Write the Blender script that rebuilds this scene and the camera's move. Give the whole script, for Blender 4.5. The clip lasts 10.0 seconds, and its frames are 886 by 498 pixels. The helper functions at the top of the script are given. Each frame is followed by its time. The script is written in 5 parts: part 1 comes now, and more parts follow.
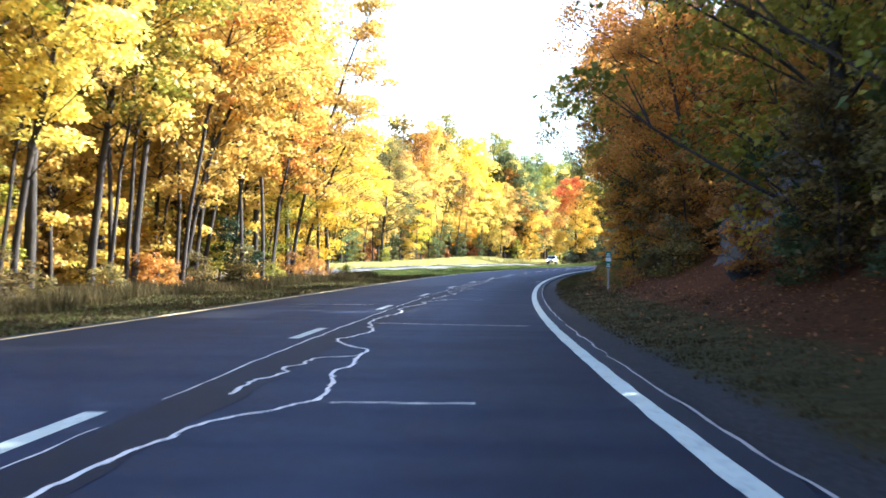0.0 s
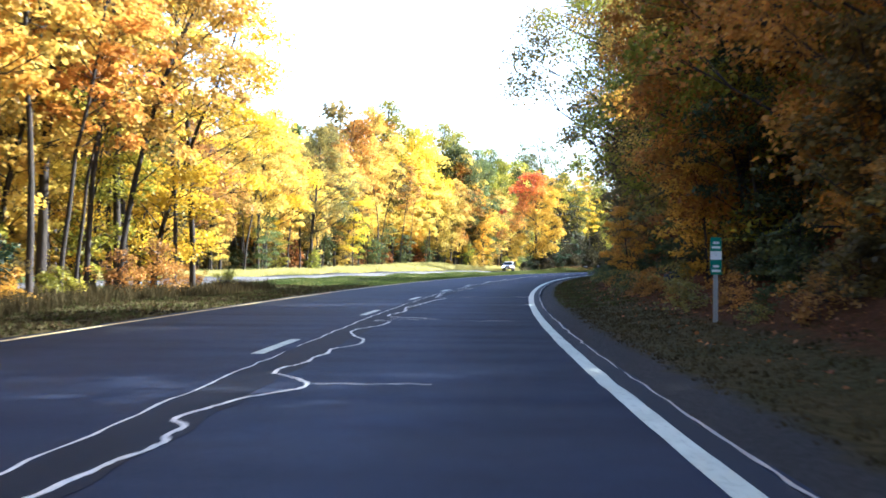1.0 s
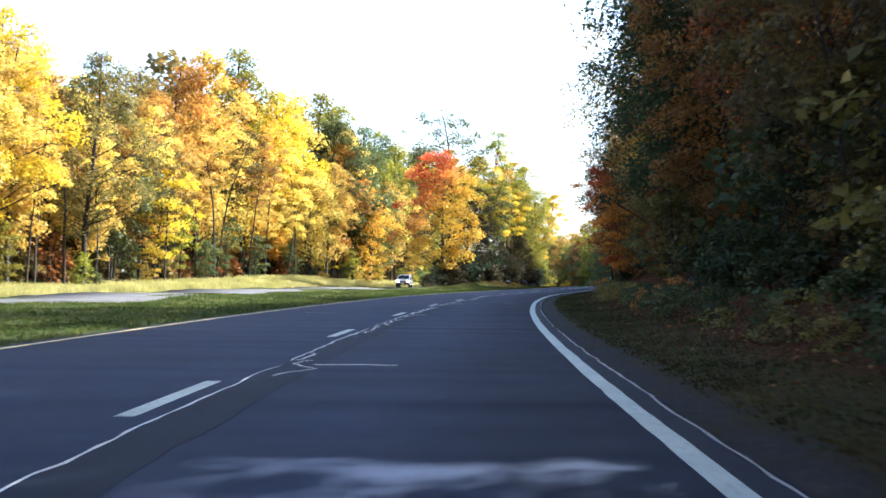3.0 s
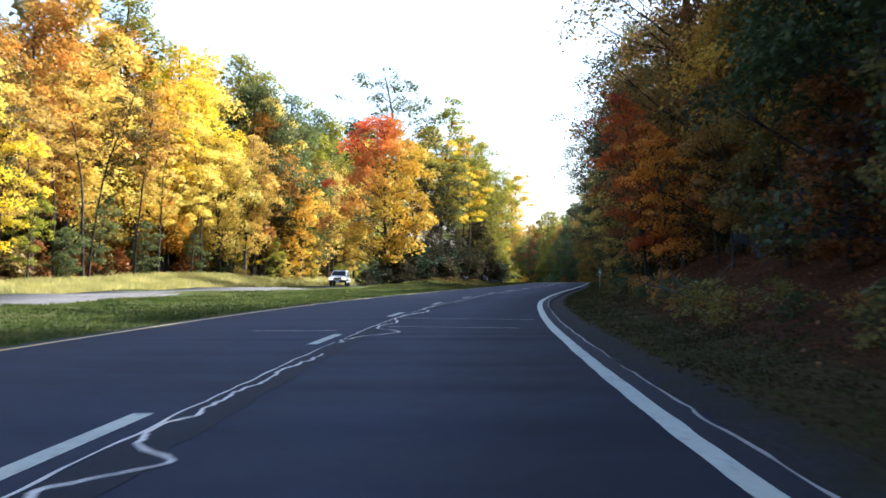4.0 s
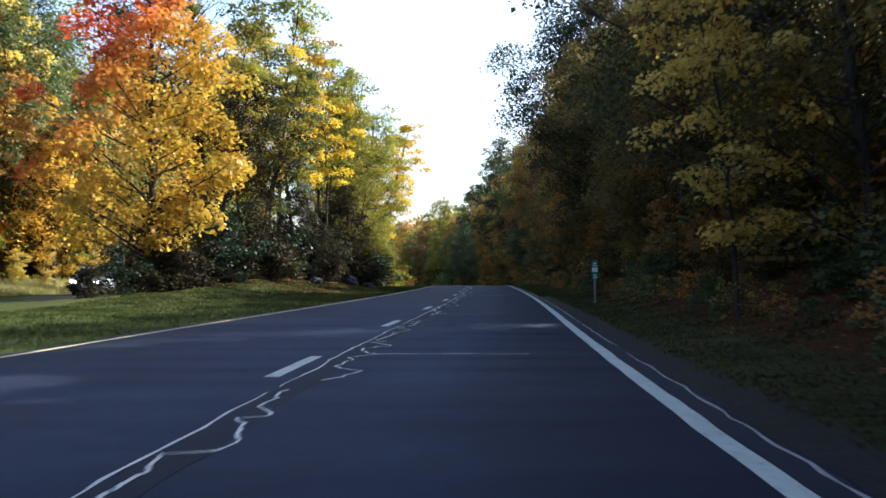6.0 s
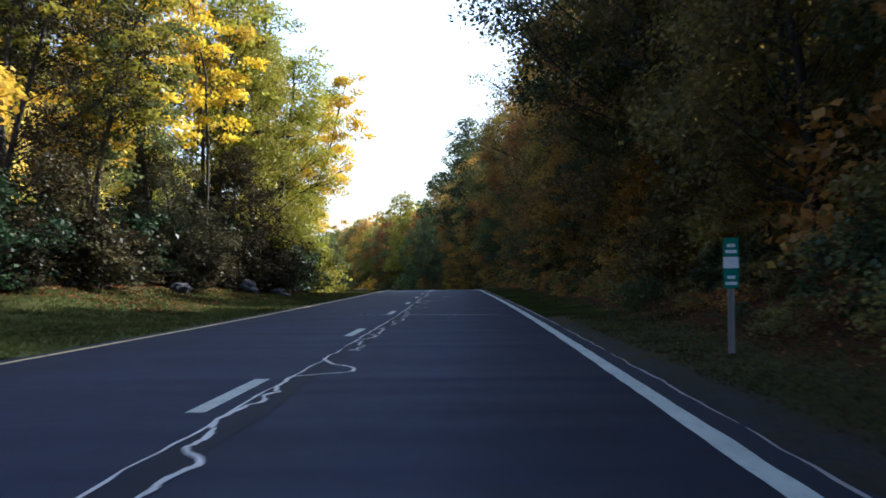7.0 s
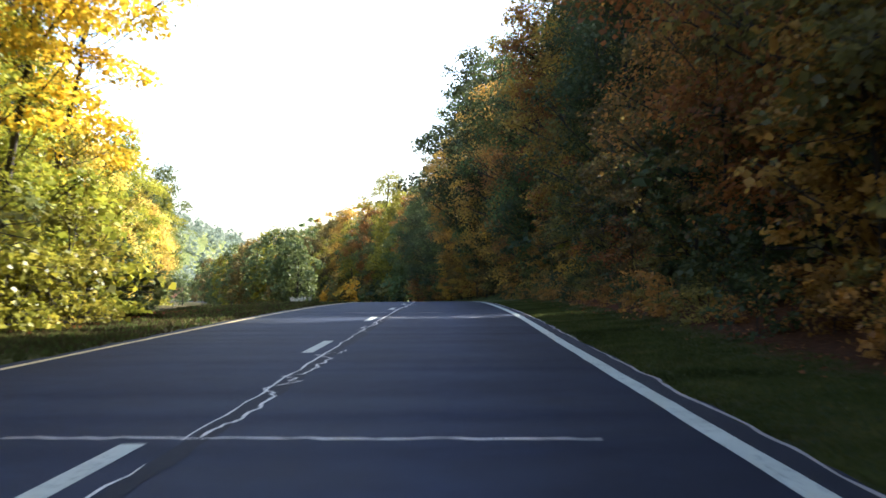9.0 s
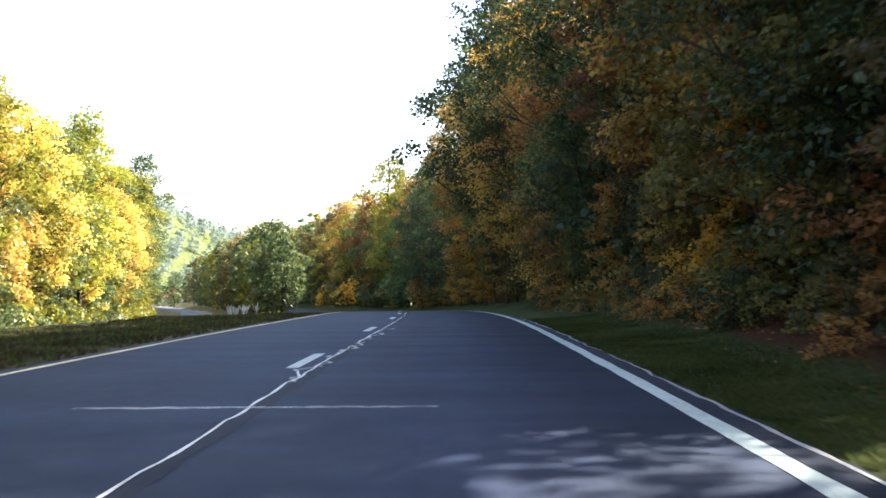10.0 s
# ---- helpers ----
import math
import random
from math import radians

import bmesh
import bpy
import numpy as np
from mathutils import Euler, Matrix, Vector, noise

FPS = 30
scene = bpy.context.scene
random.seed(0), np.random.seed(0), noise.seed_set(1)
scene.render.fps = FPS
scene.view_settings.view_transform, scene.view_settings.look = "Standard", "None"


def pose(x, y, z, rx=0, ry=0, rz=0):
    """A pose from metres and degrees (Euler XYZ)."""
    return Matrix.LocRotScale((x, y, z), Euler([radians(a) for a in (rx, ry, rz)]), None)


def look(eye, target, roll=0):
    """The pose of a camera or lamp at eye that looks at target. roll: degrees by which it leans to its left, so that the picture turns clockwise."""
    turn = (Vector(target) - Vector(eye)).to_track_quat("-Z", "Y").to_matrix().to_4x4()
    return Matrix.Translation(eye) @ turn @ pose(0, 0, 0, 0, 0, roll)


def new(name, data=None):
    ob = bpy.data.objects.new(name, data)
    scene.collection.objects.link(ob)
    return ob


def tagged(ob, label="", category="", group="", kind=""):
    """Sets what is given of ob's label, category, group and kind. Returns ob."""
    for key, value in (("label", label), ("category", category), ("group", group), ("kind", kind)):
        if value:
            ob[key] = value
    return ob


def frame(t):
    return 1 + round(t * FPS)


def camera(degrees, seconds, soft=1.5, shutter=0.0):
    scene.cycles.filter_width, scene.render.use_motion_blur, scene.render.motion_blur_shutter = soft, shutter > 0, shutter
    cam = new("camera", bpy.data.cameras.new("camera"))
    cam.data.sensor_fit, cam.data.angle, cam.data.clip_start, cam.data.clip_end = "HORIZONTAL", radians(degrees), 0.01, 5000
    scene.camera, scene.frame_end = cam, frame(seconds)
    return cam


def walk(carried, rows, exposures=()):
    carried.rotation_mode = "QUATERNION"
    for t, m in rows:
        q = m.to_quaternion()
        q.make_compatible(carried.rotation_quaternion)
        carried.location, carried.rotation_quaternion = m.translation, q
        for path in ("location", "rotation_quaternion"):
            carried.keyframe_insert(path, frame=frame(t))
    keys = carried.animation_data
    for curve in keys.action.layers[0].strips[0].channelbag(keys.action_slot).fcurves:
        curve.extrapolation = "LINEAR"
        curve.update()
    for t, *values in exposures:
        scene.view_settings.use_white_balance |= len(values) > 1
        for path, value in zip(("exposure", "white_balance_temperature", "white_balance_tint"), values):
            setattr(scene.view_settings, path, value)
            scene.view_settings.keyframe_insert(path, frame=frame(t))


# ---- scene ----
cam = camera(42.5, 10.0, soft=1.6, shutter=0.15)
# seconds, eye x y z, yaw to the left, pitch up, roll
EXPOSURES = [(0.0, 2.65, 5450, 10), (1.0, 2.45, 5450, 10), (2.5, 2.1, 5600, 10), (4.5, 1.6, 5750, 10), (5.0, 1.5, 5750, 10), (5.5, 1.33, 5600, 10), (7.5, 1.42, 5600, 10), (8.5, 1.88, 5950, 10), (9.0, 2.05, 6050, 10), (10.0, 2.3, 6050, 10)]
PATH = [
    (0, 0.00, 0.00, 1.12, -0.00, 0.46, 0.30),
    (0.5, 0.29, 13.63, 1.00, -1.33, 0.72, 0.51),
    (1, 0.93, 27.22, 0.88, -2.63, 0.85, 0.28),
    (1.5, 1.81, 40.85, 0.82, -3.82, 1.16, 0.37),
    (2, 3.01, 54.48, 0.80, -5.00, 1.47, 0.53),
    (2.5, 4.55, 68.16, 0.82, -6.54, 1.65, 0.60),
    (4, 11.01, 109.12, 0.93, -10.40, 1.42, -0.14),
    (4.5, 13.73, 122.58, 0.96, -11.80, 1.47, -0.15),
    (5, 16.73, 135.82, 0.99, -13.24, 1.55, -0.26),
    (5.5, 20.13, 148.85, 1.02, -14.76, 1.42, -0.03),
    (7, 32.63, 187.12, 1.13, -17.85, 1.43, -0.51),
    (7.5, 37.07, 199.86, 1.12, -18.09, 1.38, -0.22),
    (8, 41.35, 212.49, 1.15, -18.03, 1.40, -0.07),
    (8.5, 45.57, 225.15, 1.19, -17.92, 1.55, -0.20),
    (9, 49.79, 237.97, 1.21, -17.77, 1.46, -0.33),
    (9.5, 53.98, 250.72, 1.22, -17.49, 1.40, -0.36),
    (10, 58.12, 263.39, 1.24, -17.27, 1.42, -0.40),
]


def aimed(x, y, z, yaw, pitch, roll):
    a, b = radians(yaw), radians(pitch)
    ahead = Vector((-math.sin(a) * math.cos(b), math.cos(a) * math.cos(b), math.sin(b)))
    return look((x, y, z), Vector((x, y, z)) + 10 * ahead, roll)


walk(cam, [(r[0], aimed(*r[1:])) for r in PATH], EXPOSURES)

# ---- daylight: a high autumn sun over the wooded bank ----
SUN_AZ, SUN_EL = 72.0, 38.0
toward_sun = Vector((math.sin(radians(SUN_AZ)) * math.cos(radians(SUN_EL)), math.cos(radians(SUN_AZ)) * math.cos(radians(SUN_EL)), math.sin(radians(SUN_EL))))
world = bpy.data.worlds.new("sky")
scene.world = world
world.use_nodes = True
sky = world.node_tree.nodes.new("ShaderNodeTexSky")
sky.sky_type = "NISHITA"
sky.sun_disc = False
sky.sun_elevation, sky.sun_rotation = radians(SUN_EL), radians(SUN_AZ)
sky.air_density, sky.dust_density, sky.ozone_density = 1.0, 3.2, 1.6
world.node_tree.links.new(sky.outputs[0], world.node_tree.nodes["Background"].inputs[0])
world.node_tree.nodes["Background"].inputs[1].default_value = 0.15
sun = new("sun", bpy.data.lights.new("sun", "SUN"))
sun.data.energy, sun.data.angle, sun.data.color = 5.0, radians(0.55), (1.0, 0.93, 0.80)
sun.matrix_world = look(toward_sun * 200, (0, 0, 0))

# ---- materials ----
def shader(name, rough=0.8):
    mat = bpy.data.materials.new(name)
    mat.use_nodes = True
    nt = mat.node_tree
    bsdf = nt.nodes["Principled BSDF"]
    bsdf.inputs["Roughness"].default_value = rough
    return mat, nt, bsdf


def ramp(nt, value, stops):
    node = nt.nodes.new("ShaderNodeValToRGB")
    el = node.color_ramp.elements
    while len(el) < len(stops):
        el.new(0.5)
    for e, (p, c) in zip(el, stops):
        e.position, e.color = p, (*c, 1)
    nt.links.new(value, node.inputs[0])
    return node.outputs[0]


def noise_tex(nt, scale, detail=4.0, rough=0.55, stretch=None, coords="Object"):
    tc = nt.nodes.new("ShaderNodeTexCoord")
    out = tc.outputs[coords]
    if stretch:
        mp = nt.nodes.new("ShaderNodeMapping")
        mp.inputs["Scale"].default_value = stretch
        nt.links.new(out, mp.inputs[0])
        out = mp.outputs[0]
    n = nt.nodes.new("ShaderNodeTexNoise")
    n.inputs["Scale"].default_value, n.inputs["Detail"].default_value, n.inputs["Roughness"].default_value = scale, detail, rough
    nt.links.new(out, n.inputs["Vector"])
    return n.outputs[0]


def mix(nt, fac, a, b, mode="MIX"):
    m = nt.nodes.new("ShaderNodeMix")
    m.data_type, m.blend_type = "RGBA", mode
    for sock, v in ((m.inputs[0], fac), (m.inputs[6], a), (m.inputs[7], b)):
        if isinstance(v, (int, float)):
            sock.default_value = v
        elif isinstance(v, tuple):
            sock.default_value = (*v, 1)
        else:
            nt.links.new(v, sock)
    return m.outputs[2]


def bump(nt, bsdf, height, strength, dist=0.02):
    b = nt.nodes.new("ShaderNodeBump")
    b.inputs["Strength"].default_value, b.inputs["Distance"].default_value = strength, dist
    nt.links.new(height, b.inputs["Height"])
    nt.links.new(b.outputs[0], bsdf.inputs["Normal"])


def plain(name, color, rough=0.6, metal=0.0, vary=0.15, scale=8.0):
    mat, nt, bsdf = shader(name, rough)
    dark = tuple(c * (1 - vary) for c in color)
    nt.links.new(ramp(nt, noise_tex(nt, scale), [(0.3, dark), (0.7, color)]), bsdf.inputs["Base Color"])
    bsdf.inputs["Metallic"].default_value = metal
    return mat


def asphalt_mat(name, low, high, tracks=False):
    """Worn asphalt; tracks: lighter and darker strips along the lanes, from the sheet's own measure across the road."""
    mat, nt, bsdf = shader(name, 0.8)
    grain = ramp(nt, noise_tex(nt, 90, 3, 0.7), [(0.3, low), (0.72, high)])
    patch = ramp(nt, noise_tex(nt, 0.35, 5, 0.6), [(0.3, (0.70, 0.71, 0.74)), (0.7, (1.14, 1.14, 1.14))])
    base = mix(nt, 1.0, grain, patch, "MULTIPLY")
    wear = ramp(nt, noise_tex(nt, 2.2, 6, 0.65), [(0.35, (0.84, 0.84, 0.84)), (0.65, (1.08, 1.08, 1.08))])
    base = mix(nt, 1.0, base, wear, "MULTIPLY")
    if tracks:
        at = nt.nodes.new("ShaderNodeAttribute")
        at.attribute_name = "across"
        worn = [(0.0, 0.9), (0.12, 0.92), (0.22, 1.04), (0.34, 0.9), (0.44, 0.95), (0.52, 0.9), (0.60, 0.86), (0.72, 1.22), (0.84, 0.90), (0.93, 0.98), (1.0, 0.9)]
        base = mix(nt, 1.0, base, ramp(nt, at.outputs["Fac"], [(k, (v, v, v)) for k, v in worn]), "MULTIPLY")
    nt.links.new(base, bsdf.inputs["Base Color"])
    bsdf.inputs["Specular IOR Level"].default_value = 0.12
    bump(nt, bsdf, noise_tex(nt, 120, 2, 0.7), 0.5, 0.008)
    return mat


def paint_mat(name, color, worn):
    mat, nt, bsdf = shader(name, 0.75)
    bsdf.inputs["Specular IOR Level"].default_value = 0.2
    chips = ramp(nt, noise_tex(nt, 14, 7, 0.75), [(0.36, worn), (0.47, color)])
    soil = ramp(nt, noise_tex(nt, 1.3, 4), [(0.3, (0.8, 0.8, 0.8)), (0.7, (1, 1, 1))])
    nt.links.new(mix(nt, 1.0, chips, soil, "MULTIPLY"), bsdf.inputs["Base Color"])
    bump(nt, bsdf, noise_tex(nt, 60, 3), 0.3, 0.004)
    return mat


def leaf_mat(name, stops, top=None, glow=0.5, sheen=0.018):
    """Thin leaves that let light through; each leaf and each tree has its own shade."""
    mat, nt, bsdf = shader(name, 0.6)
    nt.nodes.remove(bsdf)
    out = nt.nodes["Material Output"]
    geo, info = nt.nodes.new("ShaderNodeNewGeometry"), nt.nodes.new("ShaderNodeObjectInfo")
    own, far = nt.nodes.new("ShaderNodeMath"), nt.nodes.new("ShaderNodeMath")
    own.operation = far.operation = "MULTIPLY_ADD"
    nt.links.new(geo.outputs["Random Per Island"], own.inputs[0])
    own.inputs[1].default_value, own.inputs[2].default_value = 0.32, -0.28
    nt.links.new(noise_tex(nt, 0.55, 3), far.inputs[0])
    far.inputs[1].default_value = 1.25
    nt.links.new(own.outputs[0], far.inputs[2])
    base = ramp(nt, far.outputs[0], stops)
    if top:
        lo, hi, colours = top
        tc, sep = nt.nodes.new("ShaderNodeTexCoord"), nt.nodes.new("ShaderNodeSeparateXYZ")
        nt.links.new(tc.outputs["Object"], sep.inputs[0])
        add, rng = nt.nodes.new("ShaderNodeMath"), nt.nodes.new("ShaderNodeMapRange")
        add.operation = "MULTIPLY_ADD"
        nt.links.new(sep.outputs[0], add.inputs[0])
        add.inputs[1].default_value = -1.3
        nt.links.new(sep.outputs[2], add.inputs[2])
        rng.inputs[1].default_value, rng.inputs[2].default_value = lo, hi
        jit = nt.nodes.new("ShaderNodeMath")
        jit.operation = "MULTIPLY_ADD"
        nt.links.new(geo.outputs["Random Per Island"], jit.inputs[0])
        jit.inputs[1].default_value = 3.0
        nt.links.new(add.outputs[0], jit.inputs[2])
        nt.links.new(jit.outputs[0], rng.inputs[0])
        base = mix(nt, rng.outputs[0], base, ramp(nt, geo.outputs["Random Per Island"], colours))
    hsv = nt.nodes.new("ShaderNodeHueSaturation")
    for sock, lo, hi in (("Hue", 0.482, 0.515), ("Value", 0.75, 1.2)):
        r = nt.nodes.new("ShaderNodeMapRange")
        nt.links.new(info.outputs["Random"], r.inputs[0])
        r.inputs[3].default_value, r.inputs[4].default_value = lo, hi
        nt.links.new(r.outputs[0], hsv.inputs[sock])
    nt.links.new(base, hsv.inputs["Color"])
    clump = ramp(nt, noise_tex(nt, 0.45, 3), [(0.32, (0.60, 0.62, 0.60)), (0.68, (1.22, 1.18, 1.14))])
    col = mix(nt, 1.0, hsv.outputs[0], clump, "MULTIPLY")
    dif, tra, glo = nt.nodes.new("ShaderNodeBsdfDiffuse"), nt.nodes.new("ShaderNodeBsdfTranslucent"), nt.nodes.new("ShaderNodeBsdfGlossy")
    nt.links.new(col, dif.inputs[0])
    nt.links.new(col, tra.inputs[0])
    glo.inputs["Roughness"].default_value = 0.42
    m1, m2 = nt.nodes.new("ShaderNodeMixShader"), nt.nodes.new("ShaderNodeMixShader")
    m1.inputs[0].default_value, m2.inputs[0].default_value = glow, sheen
    nt.links.new(dif.outputs[0], m1.inputs[1])
    nt.links.new(tra.outputs[0], m1.inputs[2])
    nt.links.new(m1.outputs[0], m2.inputs[1])
    nt.links.new(glo.outputs[0], m2.inputs[2])
    nt.links.new(m2.outputs[0], out.inputs[0])
    return mat


def bark_mat(name, low, high):
    mat, nt, bsdf = shader(name, 0.92)
    ridge = noise_tex(nt, 7, 6, 0.7, (1, 1, 0.16))
    moss = ramp(nt, noise_tex(nt, 0.9, 3), [(0.4, (1, 1, 1)), (0.75, (0.8, 0.92, 0.7))])
    nt.links.new(mix(nt, 1.0, ramp(nt, ridge, [(0.3, low), (0.7, high)]), moss, "MULTIPLY"), bsdf.inputs["Base Color"])
    bump(nt, bsdf, ridge, 0.9, 0.03)
    return mat


def ground_mat():
    """Verge grass, worn soil and the leaf floor of the woods, told apart by the cover layer of the sheet."""
    mat, nt, bsdf = shader("ground_cover", 0.97)
    bsdf.inputs["Specular IOR Level"].default_value = 0.04
    at = nt.nodes.new("ShaderNodeAttribute")
    at.attribute_name = "cover"
    sep = nt.nodes.new("ShaderNodeSeparateColor")
    nt.links.new(at.outputs["Color"], sep.inputs[0])
    fresh = ramp(nt, noise_tex(nt, 6, 8, 0.75), [(0.25, (0.024, 0.034, 0.012)), (0.5, (0.060, 0.074, 0.025)), (0.75, (0.115, 0.108, 0.045))])
    dry = ramp(nt, noise_tex(nt, 6, 8, 0.75), [(0.25, (0.030, 0.024, 0.014)), (0.5, (0.075, 0.058, 0.032)), (0.75, (0.13, 0.098, 0.055))])
    grass = mix(nt, sep.outputs[2], dry, fresh)
    tone = ramp(nt, noise_tex(nt, 0.25, 4), [(0.35, (0.8, 0.9, 0.75)), (0.68, (1.25, 1.1, 0.95))])
    grass = mix(nt, 1.0, grass, tone, "MULTIPLY")
    litter = ramp(nt, noise_tex(nt, 9, 9, 0.8), [(0.28, (0.022, 0.012, 0.007)), (0.5, (0.085, 0.037, 0.017)), (0.72, (0.20, 0.080, 0.032))])
    soil = ramp(nt, noise_tex(nt, 16, 8, 0.8), [(0.3, (0.030, 0.031, 0.034)), (0.7, (0.105, 0.103, 0.105))])
    edge = noise_tex(nt, 1.1, 5, 0.65)

    def broken(value):
        a, c = nt.nodes.new("ShaderNodeMath"), nt.nodes.new("ShaderNodeMath")
        a.operation, c.operation = "ADD", "MULTIPLY_ADD"
        c.inputs[1].default_value, c.inputs[2].default_value = 0.9, -0.45
        nt.links.new(edge, c.inputs[0])
        nt.links.new(value, a.inputs[0])
        nt.links.new(c.outputs[0], a.inputs[1])
        r = nt.nodes.new("ShaderNodeMapRange")
        r.inputs[1].default_value, r.inputs[2].default_value = 0.3, 0.7
        nt.links.new(a.outputs[0], r.inputs[0])
        return r.outputs[0]

    col = mix(nt, broken(sep.outputs[0]), grass, litter)
    col = mix(nt, broken(sep.outputs[1]), col, soil)
    nt.links.new(col, bsdf.inputs["Base Color"])
    bump(nt, bsdf, noise_tex(nt, 12, 8, 0.8), 1.0, 0.12)
    return mat


# the two dark asphalts hold the blue of skylit shade in their base colour
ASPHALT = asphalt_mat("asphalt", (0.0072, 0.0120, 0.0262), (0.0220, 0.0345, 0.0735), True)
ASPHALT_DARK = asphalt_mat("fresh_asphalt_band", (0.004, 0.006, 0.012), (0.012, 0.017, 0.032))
ASPHALT_PALE = asphalt_mat("pale_asphalt", (0.06, 0.06, 0.06), (0.135, 0.13, 0.125))
WHITE = paint_mat("white_road_paint", (0.43, 0.47, 0.41), (0.20, 0.22, 0.21))
YELLOW = paint_mat("yellow_road_paint", (0.56, 0.45, 0.23), (0.30, 0.26, 0.18))
SEAL = paint_mat("crack_sand", (0.62, 0.60, 0.56), (0.30, 0.29, 0.28))
SEAM = paint_mat("pale_joint_filler", (0.30, 0.28, 0.265), (0.15, 0.14, 0.135))
GROUND = ground_mat()
BARK = bark_mat("grey_brown_bark", (0.016, 0.012, 0.010), (0.062, 0.048, 0.038))
BARK_PALE = bark_mat("pale_grey_bark", (0.05, 0.046, 0.042), (0.17, 0.155, 0.14))
LEAF = {
    "gold": leaf_mat("golden_leaves", [(0.0, (0.44, 0.24, 0.035)), (0.35, (0.68, 0.49, 0.085)), (0.75, (0.78, 0.61, 0.15)), (1.0, (0.54, 0.50, 0.12))], glow=0.5),
    "amber": leaf_mat("amber_leaves", [(0.0, (0.30, 0.13, 0.03)), (0.5, (0.58, 0.29, 0.05)), (1.0, (0.70, 0.43, 0.07))], glow=0.54),
    "orange": leaf_mat("orange_leaves", [(0.0, (0.58, 0.22, 0.03)), (0.5, (0.78, 0.41, 0.055)), (1.0, (0.80, 0.54, 0.08))], glow=0.46),
    "ember": leaf_mat("red_orange_leaves", [(0.0, (0.52, 0.11, 0.025)), (0.5, (0.66, 0.21, 0.03)), (1.0, (0.74, 0.36, 0.05))], glow=0.46),
    # umber: leaf colour darkened to hold the deep shade low in the median clump
    "umber": leaf_mat("shade_darkened_leaves", [(0.0, (0.022, 0.020, 0.012)), (0.5, (0.045, 0.040, 0.020)), (1.0, (0.085, 0.066, 0.028))], glow=0.2, sheen=0.008),
    "lime": leaf_mat("yellow_green_leaves", [(0.0, (0.12, 0.14, 0.02)), (0.5, (0.28, 0.28, 0.035)), (1.0, (0.52, 0.42, 0.05))], glow=0.4),
    "green": leaf_mat("green_leaves", [(0.0, (0.055, 0.085, 0.03)), (0.5, (0.13, 0.17, 0.06)), (0.85, (0.24, 0.26, 0.085)), (1.0, (0.46, 0.38, 0.08))], glow=0.34),
    "yellow": leaf_mat("clear_yellow_leaves", [(0.0, (0.50, 0.34, 0.02)), (0.5, (0.74, 0.52, 0.035)), (1.0, (0.72, 0.60, 0.06))], glow=0.5),
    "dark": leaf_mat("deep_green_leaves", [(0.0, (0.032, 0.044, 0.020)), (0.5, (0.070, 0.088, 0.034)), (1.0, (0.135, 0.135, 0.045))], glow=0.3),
    "olive": leaf_mat("olive_brown_leaves", [(0.0, (0.085, 0.068, 0.028)), (0.5, (0.20, 0.165, 0.052)), (0.8, (0.34, 0.23, 0.055)), (1.0, (0.22, 0.23, 0.07))], glow=0.48),
    "rust": leaf_mat("rust_brown_leaves", [(0.0, (0.16, 0.07, 0.028)), (0.5, (0.35, 0.155, 0.045)), (1.0, (0.54, 0.25, 0.06))], glow=0.48),
    # haze of the distance is mixed into these pale bluish leaf colours
    "haze": leaf_mat("hazed_hillside_leaves", [(0.0, (0.15, 0.20, 0.18)), (0.5, (0.22, 0.27, 0.22)), (0.85, (0.28, 0.29, 0.20)), (1.0, (0.36, 0.28, 0.18))], glow=0.55),
    "tawny": leaf_mat("tawny_leaves", [(0.0, (0.20, 0.11, 0.032)), (0.5, (0.44, 0.245, 0.055)), (1.0, (0.60, 0.38, 0.08))], glow=0.52),
    "pine": leaf_mat("dark_evergreen_needles", [(0.0, (0.016, 0.032, 0.016)), (1.0, (0.045, 0.075, 0.032))], glow=0.2),
    "flame": leaf_mat("red_to_yellow_leaves", [(0.0, (0.46, 0.40, 0.05)), (0.5, (0.72, 0.50, 0.05)), (1.0, (0.80, 0.56, 0.07))],
                      top=(11.5, 17.5, [(0.0, (0.70, 0.13, 0.045)), (0.6, (0.78, 0.22, 0.06)), (1.0, (0.80, 0.38, 0.06))]), glow=0.45),
}

# ---- the lie of the road ----
# distance along the lane and the bearing of travel there, degrees to the right of +y
BEARING = [(-160, -14.0), (-60, -5.2), (0, 0.59), (13.6, 1.94), (27.2, 3.23), (40.9, 4.41), (54.6, 5.61), (68.4, 7.1), (109.8, 10.78), (123.6, 12.08), (137.1, 13.78),
           (150.6, 15.94), (172, 18.41), (190.9, 19.32), (204.3, 18.99), (231, 18.39), (258, 18.06), (271.3, 17.9), (300, 17.9), (370, 11.5), (450, 5.0), (571, 0.0), (900, -6.0)]
HEIGHT = [(-160, 0.9), (-60, 0.5), (0, 0.0), (13.6, -0.12), (27.2, -0.24), (40.9, -0.30), (54.6, -0.32), (68.4, -0.30), (109.8, -0.19), (150.6, -0.10), (190.9, 0.0), (231, 0.06), (271.3, 0.12)]
S_GRID = np.arange(-160.0, 900.0, 1.0)
_b = np.radians(np.interp(S_GRID, *zip(*BEARING)))
_b = np.convolve(np.pad(_b, 6, mode="edge"), np.ones(13) / 13, mode="valid")
_dx, _dy = np.sin(_b), np.cos(_b)
X_GRID = np.concatenate([[0], np.cumsum((_dx[1:] + _dx[:-1]) / 2)])
Y_GRID = np.concatenate([[0], np.cumsum((_dy[1:] + _dy[:-1]) / 2)])
X_GRID -= np.interp(0, S_GRID, X_GRID)
Y_GRID -= np.interp(0, S_GRID, Y_GRID)
